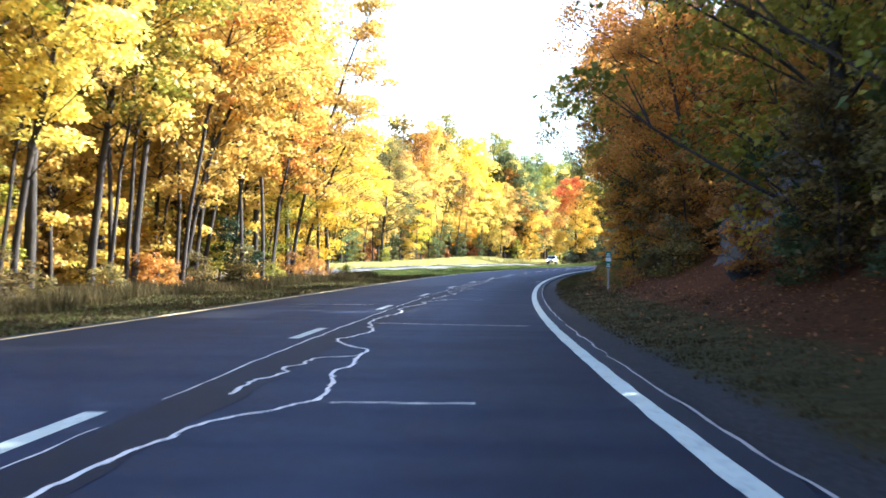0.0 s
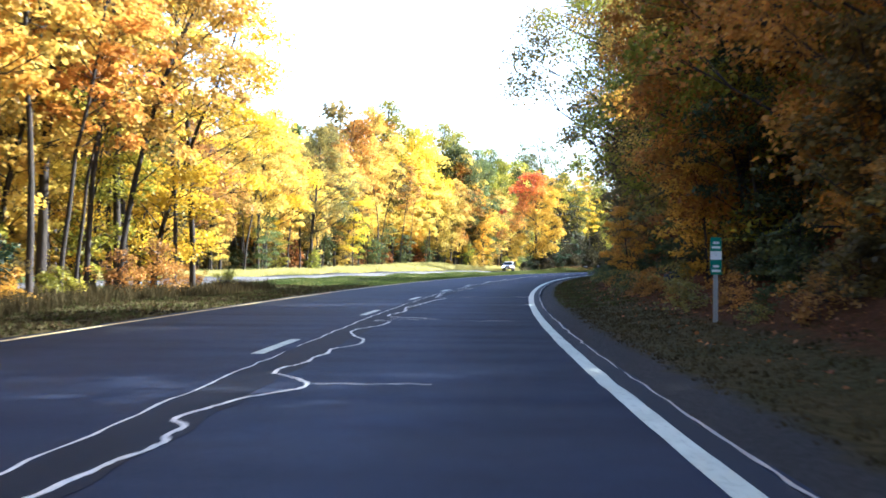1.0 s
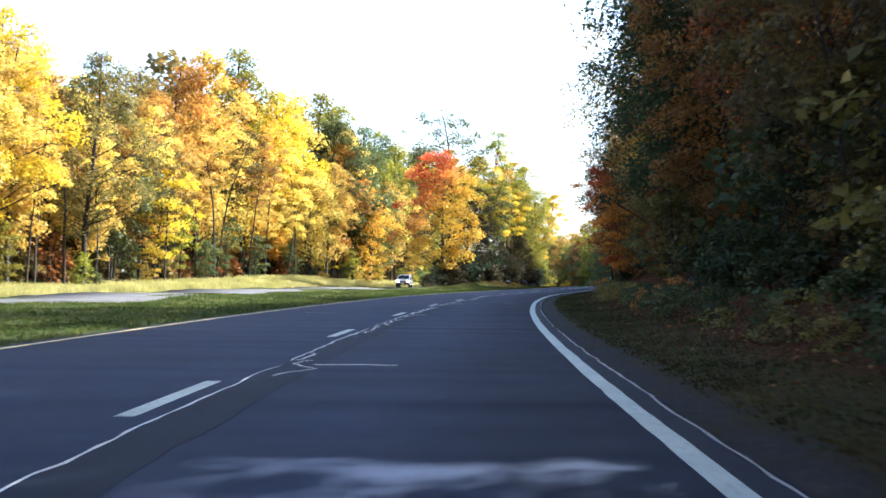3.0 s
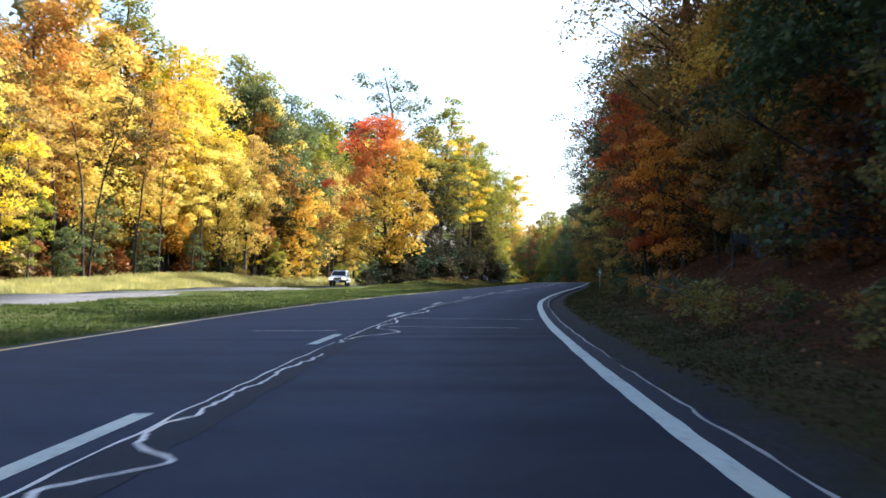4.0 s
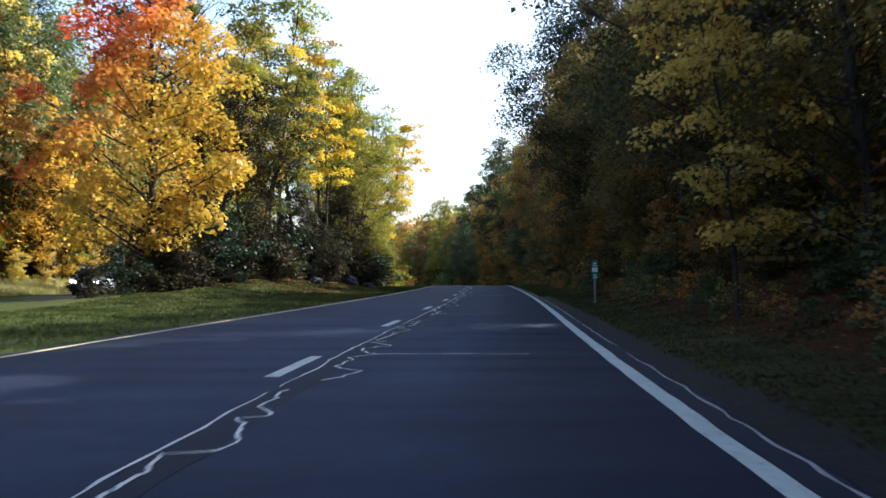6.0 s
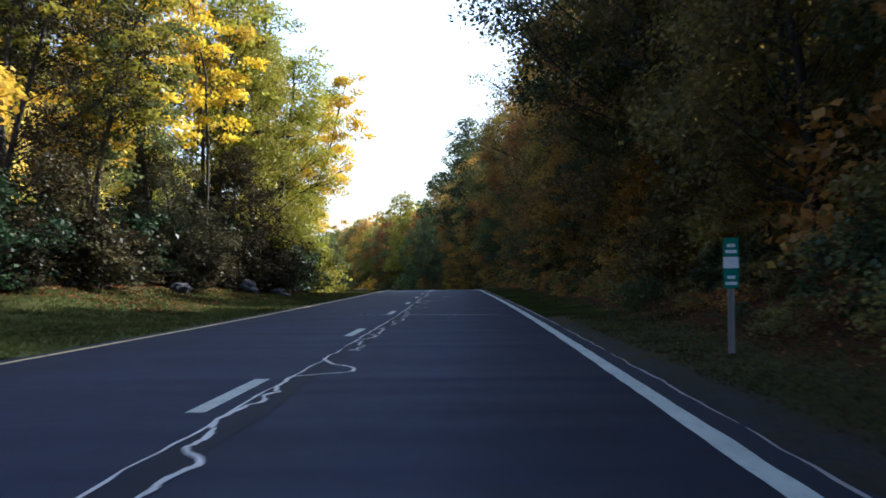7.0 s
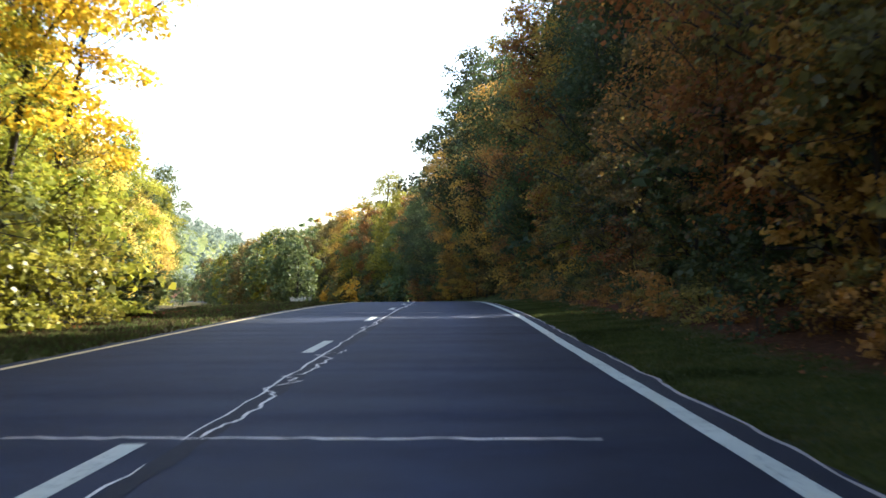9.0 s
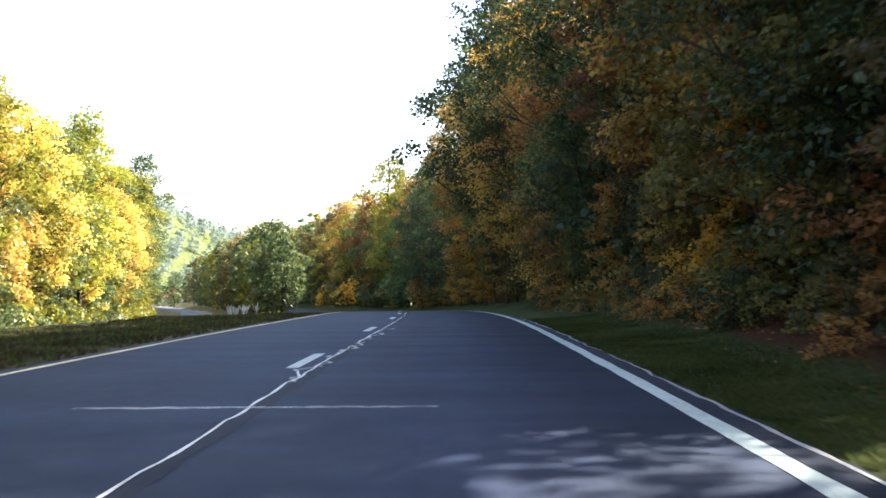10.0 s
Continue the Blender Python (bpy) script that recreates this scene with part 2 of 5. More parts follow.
# past the brow the road falls into the valley
_over = np.clip(S_GRID - 270, 0, None)
_fall = np.where(_over < 90, _over**2 / 5400, 1.5 + (_over - 90) * 0.0333)
_fall = np.where(_over > 190, 4.83 + (_over - 190) * 0.012, _fall)
Z_GRID = np.interp(S_GRID, *zip(*HEIGHT)) - _fall
Z_GRID = np.convolve(np.pad(Z_GRID, 8, mode="edge"), np.ones(17) / 17, mode="valid")


def lerp(v, table):
    return np.interp(v, *zip(*table))


def place(s, lat, dz=0.0):
    """A point s along the lane and lat to its right, dz over the road's level."""
    b = np.interp(s, S_GRID, _b)
    return np.stack([np.interp(s, S_GRID, X_GRID) + lat * np.cos(b), np.interp(s, S_GRID, Y_GRID) - lat * np.sin(b), np.interp(s, S_GRID, Z_GRID) + dz], -1)


def along(x, y):
    """s and lat of a point of the plan."""
    s = np.interp(y, Y_GRID, S_GRID)
    for _ in range(4):
        b = np.interp(s, S_GRID, _b)
        dx, dy = x - np.interp(s, S_GRID, X_GRID), y - np.interp(s, S_GRID, Y_GRID)
        s = np.clip(s + np.clip(dx * np.sin(b) + dy * np.cos(b), -60, 60), -160, 899)
    b = np.interp(s, S_GRID, _b)
    dx, dy = x - np.interp(s, S_GRID, X_GRID), y - np.interp(s, S_GRID, Y_GRID)
    return s, dx * np.cos(b) - dy * np.sin(b)


EDGE_LINE = [(-160, 1.44), (0, 1.45), (8, 1.45), (40, 1.40), (74, 1.40), (115, 1.54), (129, 1.62), (143, 1.60), (157, 1.46), (180, 1.58), (212, 1.69), (240, 1.77), (264, 1.81), (277, 1.94), (900, 2.0)]
LANE_LINE = [(-160, -2.82), (0, -2.82), (66, -2.74), (128, -2.5), (155, -2.46), (214, -2.23), (250, -2.2), (277, -2.14), (900, -2.1)]
LEFT_LINE = [(-160, -7.0), (20, -7.1), (75, -7.15), (130, -6.95), (156, -7.0), (185, -6.6), (222, -5.95), (250, -5.65), (275, -5.6), (900, -5.6)]
OTHER_ROAD = [(-160, -60), (0, -44), (50, -33), (80, -24), (98, -17.5), (130, -16.0), (150, -17.0), (166, -18.5), (186, -21.0), (215, -21.5), (240, -21.5), (260, -22), (300, -24), (330, -26), (420, -28), (480, -22), (560, -14), (900, -14)]


def ground_z(x, y):
    """Height of the ground sheet."""
    x, y = np.asarray(x, float), np.asarray(y, float)
    s, lat = along(x, y)
    road = np.interp(s, S_GRID, Z_GRID)
    right = lat - lerp(s, EDGE_LINE)
    left = lerp(s, LEFT_LINE) - lat
    bank = np.interp(right, [0.3, 0.6, 2.2, 3.4, 5, 8, 14, 25, 50, 120, 400, 3000], [-0.09, -0.03, 0.05, 0.22, 0.75, 2.1, 4.6, 8.5, 14, 24, 40, 60])
    bank = bank * np.interp(s, [280, 420, 600], [1.0, 0.8, 0.7])
    med = np.interp(left, [0.2, 0.5, 3, 8, 20, 33, 45, 80, 200, 3000], [-0.09, -0.03, -0.06, -0.08, -0.10, 0.5, 1.4, 4.0, 9.0, 14.0])
    other = lerp(s, OTHER_ROAD)
    gap = np.abs(lat - (other - 4.2))
    level = -0.28 + 0.32 * np.interp(s, [50, 100, 185, 222], [0, 1, 1, 0])
    med = np.where((gap < 9) & (left > 4), level + (med - level) * np.clip((gap - 4.8) / 4, 0, 1), med)
    knoll = 1.7 * np.exp(-(((s - 248) / 24) ** 2) - ((left - 9.5) / 4.0) ** 2)
    hump = 0.65 * np.exp(-(((s - 214) / 26) ** 2) - ((left - 29) / 4.5) ** 2)
    med = med + (knoll + hump) * (left > 2)
    valley = np.clip((s - 288) / 90, 0, 1)
    drop = np.interp(left, [3, 8, 14, 22, 60, 150, 400, 1200, 3000], [0, -0.4, -1.4, -2.8, -3.4, -6, -14, -20, -20])
    level = np.interp(lerp(s, LEFT_LINE) - other + 4.2, [3, 8, 14, 22, 60, 150], [0, -0.4, -1.4, -2.8, -3.4, -6])
    drop = np.where(gap < 9, level + (drop - level) * np.clip((gap - 4.8) / 4, 0, 1), drop)
    med = med * (1 - valley) + drop * valley
    h = np.where(right > 0.3, bank, np.where(left > 0.2, med, -0.09))
    rough = 0.05 * np.sin(x * 1.7 + 2 * np.sin(y * 0.6)) * np.cos(y * 1.3) + 0.12 * np.sin(x * 0.31 + 1.3) * np.sin(y * 0.27)
    out = np.maximum(right, left)
    return road + h + rough * np.clip((out - 1.2) / 4, 0, 1)


# ---- mesh helpers ----
def sheet(name, verts, faces, mats=(), smooth=False):
    """A mesh from arrays: faces all with the same number of corners."""
    verts, faces = np.asarray(verts, np.float32), np.asarray(faces, np.int32)
    me = bpy.data.meshes.new(name)
    n, k = faces.shape
    me.vertices.add(len(verts))
    me.vertices.foreach_set("co", verts.ravel())
    me.loops.add(n * k)
    me.loops.foreach_set("vertex_index", faces.ravel())
    me.polygons.add(n)
    me.polygons.foreach_set("loop_start", np.arange(0, n * k, k, dtype=np.int32))
    me.update(calc_edges=True)
    if smooth:
        me.polygons.foreach_set("use_smooth", np.ones(n, bool))
    for m in mats:
        me.materials.append(m)
    return me


def part(name, bm, material, parent, label=""):
    me = bpy.data.meshes.new(name)
    bm.to_mesh(me)
    bm.free()
    me.materials.append(material)
    ob = new(name, me)
    ob.parent = parent
    return tagged(ob, label)


def box(bm, x0, x1, y0, y1, z0, z1, bevel=0.0):
    made = bmesh.ops.create_cube(bm, size=1)
    for v in made["verts"]:
        v.co = ((x0 + x1) / 2 + v.co.x * (x1 - x0), (y0 + y1) / 2 + v.co.y * (y1 - y0), (z0 + z1) / 2 + v.co.z * (z1 - z0))
    if bevel:
        edges = list({e for v in made["verts"] for e in v.link_edges})
        bmesh.ops.bevel(bm, geom=edges, offset=bevel, segments=2, profile=0.5, affect="EDGES")
    return bm


def tubes(polys, sides=6):
    """Verts and faces for tapered tubes along polylines of (points, radii)."""
    V, F, n = [], [], 0
    ang = np.arange(sides) * 2 * np.pi / sides
    for pts, rad in polys:
        pts, rad = np.asarray(pts, float), np.asarray(rad, float)
        d = np.gradient(pts, axis=0)
        d /= np.linalg.norm(d, axis=1)[:, None] + 1e-9
        ref = np.where(np.abs(d[:, 2:3]) > 0.9, [[1.0, 0, 0]], [[0, 0, 1.0]])
        u = np.cross(d, ref)
        u /= np.linalg.norm(u, axis=1)[:, None] + 1e-9
        w = np.cross(d, u)
        ring = pts[:, None] + rad[:, None, None] * (np.cos(ang)[None, :, None] * u[:, None] + np.sin(ang)[None, :, None] * w[:, None])
        V.append(ring.reshape(-1, 3))
        k = len(pts)
        i, j = np.meshgrid(np.arange(k - 1), np.arange(sides), indexing="ij")
        a = n + i * sides + j
        b = n + i * sides + (j + 1) % sides
        F.append(np.stack([a, b, b + sides, a + sides], -1).reshape(-1, 4))
        n += k * sides
    return np.concatenate(V), np.concatenate(F)


def leaves(rng, centres, size, flat=0.5, nor=None):
    """One small folded leaf at each centre; nor: the way each one faces."""
    n = len(centres)
    if nor is None:
        nor = rng.normal(size=(n, 3))
        nor[:, 2] = np.abs(nor[:, 2]) * (1 + 2 * flat) + 0.15
    nor = nor / (np.linalg.norm(nor, axis=1)[:, None] + 1e-9)
    a = np.cross(nor, rng.normal(size=(n, 3)))
    a /= np.linalg.norm(a, axis=1)[:, None] + 1e-9
    b = np.cross(nor, a)
    L = (size * rng.uniform(0.6, 1.35, n))[:, None]
    w = rng.uniform(0.32, 0.5, n)[:, None]
    v = np.stack([centres - a * L * 0.5, centres + b * L * w + nor * L * 0.1 - a * L * 0.05, centres + a * L * 0.55 - nor * L * 0.08, centres - b * L * w + nor * L * 0.1 - a * L * 0.05], 1)
    return v.reshape(-1, 3), np.arange(4 * n).reshape(-1, 4)


def wander(rng, start, heading, length, n, bend, lift):
    pts, d = [np.array(start, float)], np.array(heading, float)
    for _ in range(n):
        d = d + rng.normal(0, bend, 3) + np.array([0, 0, lift])
        d /= np.linalg.norm(d)
        pts.append(pts[-1] + d * length / n)
    return np.array(pts)


def tree_meshes(seed, height, radius, base, count, leaf, lean=0.0, trunk_r=None, lobes=60, sparse=0.0, sides=6, lobe=0.27, stem_wob=0.014, twigs=True, widest=0.45, flat=0.6):
    """The wood and the leaves of one tree: height, crown radius, where the crown begins (0 to 1), number and size of the leaves,
    lean towards +x in metres at the top. Limbs carry rounded lobes of leaves that together fill an egg-shaped crown, widest at that share of it."""
    rng = np.random.default_rng(seed)
    trunk_r = trunk_r or 0.009 * height + 0.03
    n = 9
    f = np.linspace(0, 1, n)
    wob = np.cumsum(rng.normal(0, stem_wob * height, (n, 2)), axis=0) * f[:, None]
    top = height * 0.93
    trunk = np.stack([lean * f**1.4 + wob[:, 0], wob[:, 1], f * top], -1)
    polys = [(np.vstack([trunk[0] - [0, 0, 0.4], trunk]), np.concatenate([[trunk_r * 1.5], trunk_r * (1.15 - f) ** 0.9 + 0.012]))]
    at = lambda u: np.array([np.interp(u, f, trunk[:, i]) for i in range(3)])
    thin, centre, size, out = [], [], [], []
    side_bias = rng.uniform(0, 2 * np.pi)
    for k in range(lobes):
        rel = ((k + rng.uniform(0, 1)) / lobes) ** 0.92
        u = base + (1.0 - base) * rel
        bulge = math.sin(math.pi * (0.5 * rel / widest if rel < widest else 0.5 + 0.5 * (rel - widest) / (1 - widest)) * 0.86 + 0.14 * math.pi * (rel < widest) + 0.14 * math.pi * (rel >= widest) * 0.5)
        bulge = max(0.16, abs(bulge)) ** 0.75
        az = k * 2.39996 + rng.normal(0, 0.45)
        reach = radius * bulge * (rng.uniform(0.12, 1.0) ** 0.55) * rng.choice([0.8, 0.95, 1.0, 1.15]) * (1 + 0.14 * math.cos(az - side_bias))
        lr = radius * lobe * rng.uniform(0.65, 1.35) * (0.65 + 0.35 * bulge)
        way = np.array([math.cos(az), math.sin(az), 0.0])
        c = at(u) + way * max(reach - lr * 0.7, 0.05) + [0, 0, rng.normal(0, 0.25)]
        root = at(max(base * 0.75, u - rng.uniform(0.25, 0.6) * reach / height - 0.02))
        bend = root + (c - root) * 0.55 + [0, 0, -0.10 * reach * rng.uniform(-0.3, 1)] + rng.normal(0, 0.05 * reach + 0.01, 3)
        r0 = trunk_r * (0.42 - 0.26 * rel) * (0.5 + 0.5 * min(1.0, reach / radius))
        q = np.linspace(0, 1, 5)[:, None]
        limb = (1 - q) ** 2 * root + 2 * q * (1 - q) * bend + q**2 * c
        (polys if k % 2 == 0 else thin).append((limb, np.linspace(r0, 0.012, 5)))
        if twigs:
            for _ in range(3):
                d = rng.normal(0, 1, 3) + way * 0.6 + [0, 0, 0.3]
                d /= np.linalg.norm(d)
                thin.append((np.array([limb[3], limb[3] * 0.4 + (c + d * lr) * 0.6, c + d * lr * 0.95]), [r0 * 0.35 + 0.006, 0.012, 0.006]))
        if rng.uniform() < sparse:
            continue
        centre.append(c)
        size.append(lr)
        out.append(way)
    centre, size, out = np.array(centre), np.array(size), np.array(out)
    weight = size**2 * rng.uniform(0.55, 1.3, len(size))
    pick = rng.choice(len(size), count, p=weight / weight.sum())
    d = rng.normal(size=(count, 3)) + out[pick] * 0.5 + [0, 0, 0.45]
    d /= np.linalg.norm(d, axis=1)[:, None] + 1e-9
    rad = size[pick] * (0.12 + 0.92 * rng.uniform(0, 1, count) ** 0.5) * rng.choice([1.0, 1.0, 1.0, 1.25], count)
    c = centre[pick] + d * rad[:, None] * [1, 1, flat]
    c[:, 2] -= 0.12 * (rad * np.hypot(d[:, 0], d[:, 1])) ** 2
    c[:, 2] = np.maximum(c[:, 2], 0.25)
    face = d * 0.35 + rng.normal(0, 0.5, (count, 3)) + [0, 0, 0.75]
    V, F = tubes(polys, sides)
    if twigs or len(thin) < 40:
        V2, F2 = tubes([t for t in thin if len(t[0]) == 5] + [t for t in thin if len(t[0]) == 3], 3)
        V, F = np.concatenate([V, V2]), np.concatenate([F, F2 + len(V)])
    wood = sheet("trunk", V, F, [BARK], True)
    crown = sheet("crown", *leaves(rng, c, leaf, nor=face), [LEAF["green"]])
    return wood, crown


BANK = {}


def kind_of_tree(key, **k):
    BANK[key] = tree_meshes(**k)


for i in range(6):  # trees of the road's edge, close by, leafy to the ground
    kind_of_tree(f"edge{i}", seed=10 + i, height=[15, 17, 13.5, 16, 18, 14][i], radius=[5.0, 5.4, 4.8, 4.6, 5.8, 5.2][i], base=[0.06, 0.1, 0.05, 0.12, 0.1, 0.05][i], count=20000, leaf=0.15, lean=[1.6, 2.0, 1.5, 1.0, 1.8, 2.4][i], lobes=70, lobe=0.24, widest=[0.4, 0.5, 0.35, 0.45, 0.5, 0.4][i])
for i in range(5):  # tall, thin, leaning trees of the wood, close by
    kind_of_tree(f"tall{i}", seed=30 + i, height=[21, 19, 22, 18, 20][i], radius=[4.4, 4.0, 4.8, 4.2, 4.6][i], base=[0.36, 0.3, 0.42, 0.26, 0.38][i], count=9500, leaf=0.19, lean=[1.2, 3.6, 0.6, 5.0, 2.2][i], lobes=52, lobe=0.27, flat=0.4, trunk_r=[0.15, 0.11, 0.17, 0.1, 0.14][i], stem_wob=0.016)
for i in range(6):  # broad crowns further off
    kind_of_tree(f"mid{i}", seed=50 + i, height=[19, 22, 17, 24, 20, 18][i], radius=[5.4, 5.8, 5.0, 6.0, 4.8, 6.2][i], base=[0.2, 0.24, 0.17, 0.24, 0.2, 0.18][i], count=9500, leaf=0.27, lean=[0.5, 1.0, 0.2, 0.8, 1.0, 0.4][i], lobes=62, sides=4, lobe=0.25, widest=[0.4, 0.5, 0.45, 0.5, 0.4, 0.45][i])
for i in range(3):  # crowns seen from afar
    kind_of_tree(f"far{i}", seed=70 + i, height=[18, 20, 16][i], radius=[5.6, 6.0, 5.2][i], base=0.08, count=1250, leaf=0.72, lobes=30, sides=3, lobe=0.3, twigs=False)
for i in range(4):  # thin young trees
    kind_of_tree(f"young{i}", seed=80 + i, height=[6.5, 8.0, 5.2, 9.5][i], radius=[2.2, 2.5, 2.1, 2.7][i], base=[0.1, 0.14, 0.08, 0.2][i], count=4400, leaf=0.142, lean=[0.6, 0.9, 0.3, 1.4][i], lobes=40, trunk_r=0.05, sides=5, lobe=0.27, flat=0.45)
for i in range(4):  # thin, high-crowned stems of a dense wood
    kind_of_tree(f"pole{i}", seed=140 + i, height=[17, 19, 15, 20][i], radius=[3.0, 3.4, 2.8, 3.6][i], base=[0.5, 0.55, 0.45, 0.58][i], count=2600, leaf=0.22, lean=[1.0, 4.0, 2.5, 0.4][i], lobes=26, flat=0.4, trunk_r=[0.095, 0.10, 0.08, 0.12][i], stem_wob=0.014)
for i in range(3):  # bushes
    kind_of_tree(f"bush{i}", seed=90 + i, height=[2.4, 3.2, 1.7][i], radius=[1.7, 2.0, 1.4][i], base=0.05, count=1800, leaf=0.15, lobes=22, trunk_r=0.035, sides=4, lobe=0.36, widest=0.4)
for i in range(2):  # crowns that close the wood behind
    kind_of_tree(f"block{i}", seed=150 + i, height=[17, 20][i], radius=[5.6, 6.0][i], base=0.06, count=520, leaf=1.15, lobes=18, sides=3, lobe=0.36, twigs=False)
for i in range(2):  # low thicket and specks of far hillside wood
    kind_of_tree(f"thicket{i}", seed=110 + i, height=[4.0, 5.5][i], radius=[2.6, 3.0][i], base=0.04, count=520, leaf=0.46, lobes=18, trunk_r=0.05, sides=3, lobe=0.36, twigs=False)
    kind_of_tree(f"brush{i}", seed=170 + i, height=[3.6, 4.6][i], radius=[2.6, 2.9][i], base=0.04, count=620, leaf=0.3, lobes=20, trunk_r=0.045, sides=3, lobe=0.33, twigs=False)
    kind_of_tree(f"speck{i}", seed=120 + i, height=[15, 18][i], radius=[6.5, 7.5][i], base=0.05, count=100, leaf=2.3, lobes=9, sides=3, lobe=0.42, twigs=False)
for i in range(2):  # the large spreading crowns beyond the opposite carriageway
    kind_of_tree(f"great{i}", seed=200 + i, height=[27, 25][i], radius=[7.8, 7.0][i], base=[0.12, 0.2][i], count=20000, leaf=0.28, lobes=110, sides=5, lobe=0.2, widest=[0.5, 0.55][i], trunk_r=0.3)
kind_of_tree("flame", seed=7, height=18.0, radius=6.5, base=0.13, count=15000, leaf=0.26, lobes=95, lobe=0.21, widest=0.36, trunk_r=0.24)
kind_of_tree("oak", seed=17, height=17.5, radius=6.8, base=0.3, count=32000, leaf=0.155, lean=3.6, lobes=70, lobe=0.2, trunk_r=0.2, sparse=0.15)
kind_of_tree("airy", seed=8, height=27, radius=8.0, base=0.45, count=7000, leaf=0.24, lobes=70, lobe=0.15, trunk_r=0.26, sparse=0.25, widest=0.55)
kind_of_tree("bare", seed=9, height=26, radius=5.0, base=0.45, count=300, leaf=0.3, lobes=34, trunk_r=0.22, sparse=0.4)
kind_of_tree("arched", seed=23, height=13.5, radius=5.2, base=0.16, count=13000, leaf=0.15, lean=5.5, lobes=54, lobe=0.22, trunk_r=0.11, widest=0.4, flat=0.4)

LOOKS = {"gold": "golden yellow", "yellow": "clear yellow", "amber": "amber and brown", "orange": "bright orange", "ember": "red-orange", "umber": "shade-darkened brown", "lime": "yellow-green", "green": "still green", "dark": "deep green", "olive": "olive-brown", "rust": "rust-brown", "pine": "dark evergreen", "flame": "red-topped yellow", "haze": "hazy mixed", "tawny": "tawny"}
tint = random.Random(5)


def plant(key, x, y, colour, turn=None, scale=1.0, where="in the roadside wood", bark=None, sink=0.15):
    wood, crown = BANK[key]
    sort = key.rstrip("0123456789")
    word = "bush" if sort == "bush" else "tree"
    ob = new({"bush": "bush", "young": "young_tree", "bare": "bare_tree", "tall": "tall_tree", "pole": "tall_tree"}.get(sort, "tree"))
    t = new("stem" if word == "bush" else "trunk", wood)
    c = new("crown", crown)
    for o, m in ((t, bark or BARK), (c, LEAF[colour])):
        o.parent = ob
        o.material_slots[0].link = "OBJECT"
        o.material_slots[0].material = m
    sc = scale * tint.uniform(0.93, 1.07)
    ob.matrix_basis = pose(x, y, float(ground_z(x, y)) - sink, 0, 0, tint.uniform(0, 360) if turn is None else turn) @ Matrix.Diagonal((sc, sc, sc, 1))
    what = {"bush": "low bush", "young": "young tree", "bare": "nearly bare tree", "tall": "tall thin tree", "pole": "tall thin tree"}.get(sort, "broad-crowned tree")
    return tagged(ob, f"{what} with {LOOKS[colour]} leaves {where}", word, f"{word}s {where}")


def joined_wood(name, label, trees):
    """Woodland behind the first rows, as one mesh: rows of key, x, y, colour, turn, scale."""
    V, F, M, n = [], [], [], 0
    mats = [BARK] + [LEAF[k] for k in LOOKS]
    index = {k: i + 1 for i, k in enumerate(LOOKS)}
    for key, x, y, colour, turn, sc in trees:
        m = np.array(pose(x, y, float(ground_z(x, y)) - 0.2, 0, 0, turn) @ Matrix.Diagonal((sc, sc, sc, 1)))
        for me, mi in zip(BANK[key], (0, index[colour])):
            v = np.empty(len(me.vertices) * 3, np.float32)
            me.vertices.foreach_get("co", v)
            f = np.empty(len(me.polygons) * 4, np.int32)
            me.loops.foreach_get("vertex_index", f)
            V.append(v.reshape(-1, 3) @ m[:3, :3].T + m[:3, 3])
            F.append(f.reshape(-1, 4) + n)
            M.append(np.full(len(me.polygons), mi, np.int32))
            n += len(me.vertices)
    me = sheet(name, np.concatenate(V), np.concatenate(F), mats)
    me.polygons.foreach_set("material_index", np.concatenate(M))
    return tagged(new(name, me), label, "woodland", kind="stuff")


def plant_at(key, s, lat, colour, turn=None, **k):
    x, y, _ = place(s, lat)
    return plant(key, float(x), float(y), colour, turn, **k)


def faces_road(s, lat):
    """The turn that leans a tree towards the lane."""
    b = math.degrees(float(np.interp(s, S_GRID, _b)))
    return (180 if lat > 0 else 0) - b + tint.uniform(-45, 45)


# ---- ground, road and paint ----
def spaced(points):
    out = []
    for (a, b, step) in points:
        out += list(np.arange(a, b, step))
    return np.array(out + [points[-1][1]])


gy = spaced([(-3500, -400, 500), (-400, -60, 40), (-60, 330, 1.5), (330, 650, 6), (650, 1400, 60), (1400, 4500, 400)])
gl = spaced([(-3500, -400, 500), (-400, -100, 30), (-100, -45, 5), (-45, -13, 1.2), (-13, 13, 0.4), (13, 45, 1.5), (45, 120, 8), (120, 400, 40), (400, 3500, 500)])
GY, GL = np.meshgrid(gy, gl, indexing="ij")
GX = np.interp(np.clip(GY, -150, 850), Y_GRID, X_GRID) + GL
GZ = ground_z(GX, GY)
far_off = np.clip((np.hypot(GX - 40, GY - 130) - 700) / 1500, 0, 1)
GZ = GZ * (1 - far_off) - 12 * far_off
k0, k1 = len(gy), len(gl)
ii, jj = np.meshgrid(np.arange(k0 - 1), np.arange(k1 - 1), indexing="ij")
idx = ii * k1 + jj
me = sheet("ground", np.stack([GX, GY, GZ], -1).reshape(-1, 3), np.stack([idx, idx + 1, idx + k1 + 1, idx + k1], -1).reshape(-1, 4), [GROUND], True)
gs, glat = along(GX.ravel(), GY.ravel())
g_right, g_left = glat - lerp(gs, EDGE_LINE), lerp(gs, LEFT_LINE) - glat
wood_left = np.where(gs < 84, np.clip((g_left - 4.5) / 2.5, 0, 1), np.clip((g_left - 34) / 4, 0, 1))
wood_left = np.maximum(wood_left, np.exp(-(((gs - 248) / 22) ** 2) - ((g_left - 10.5) / 4.0) ** 2) * 1.6)
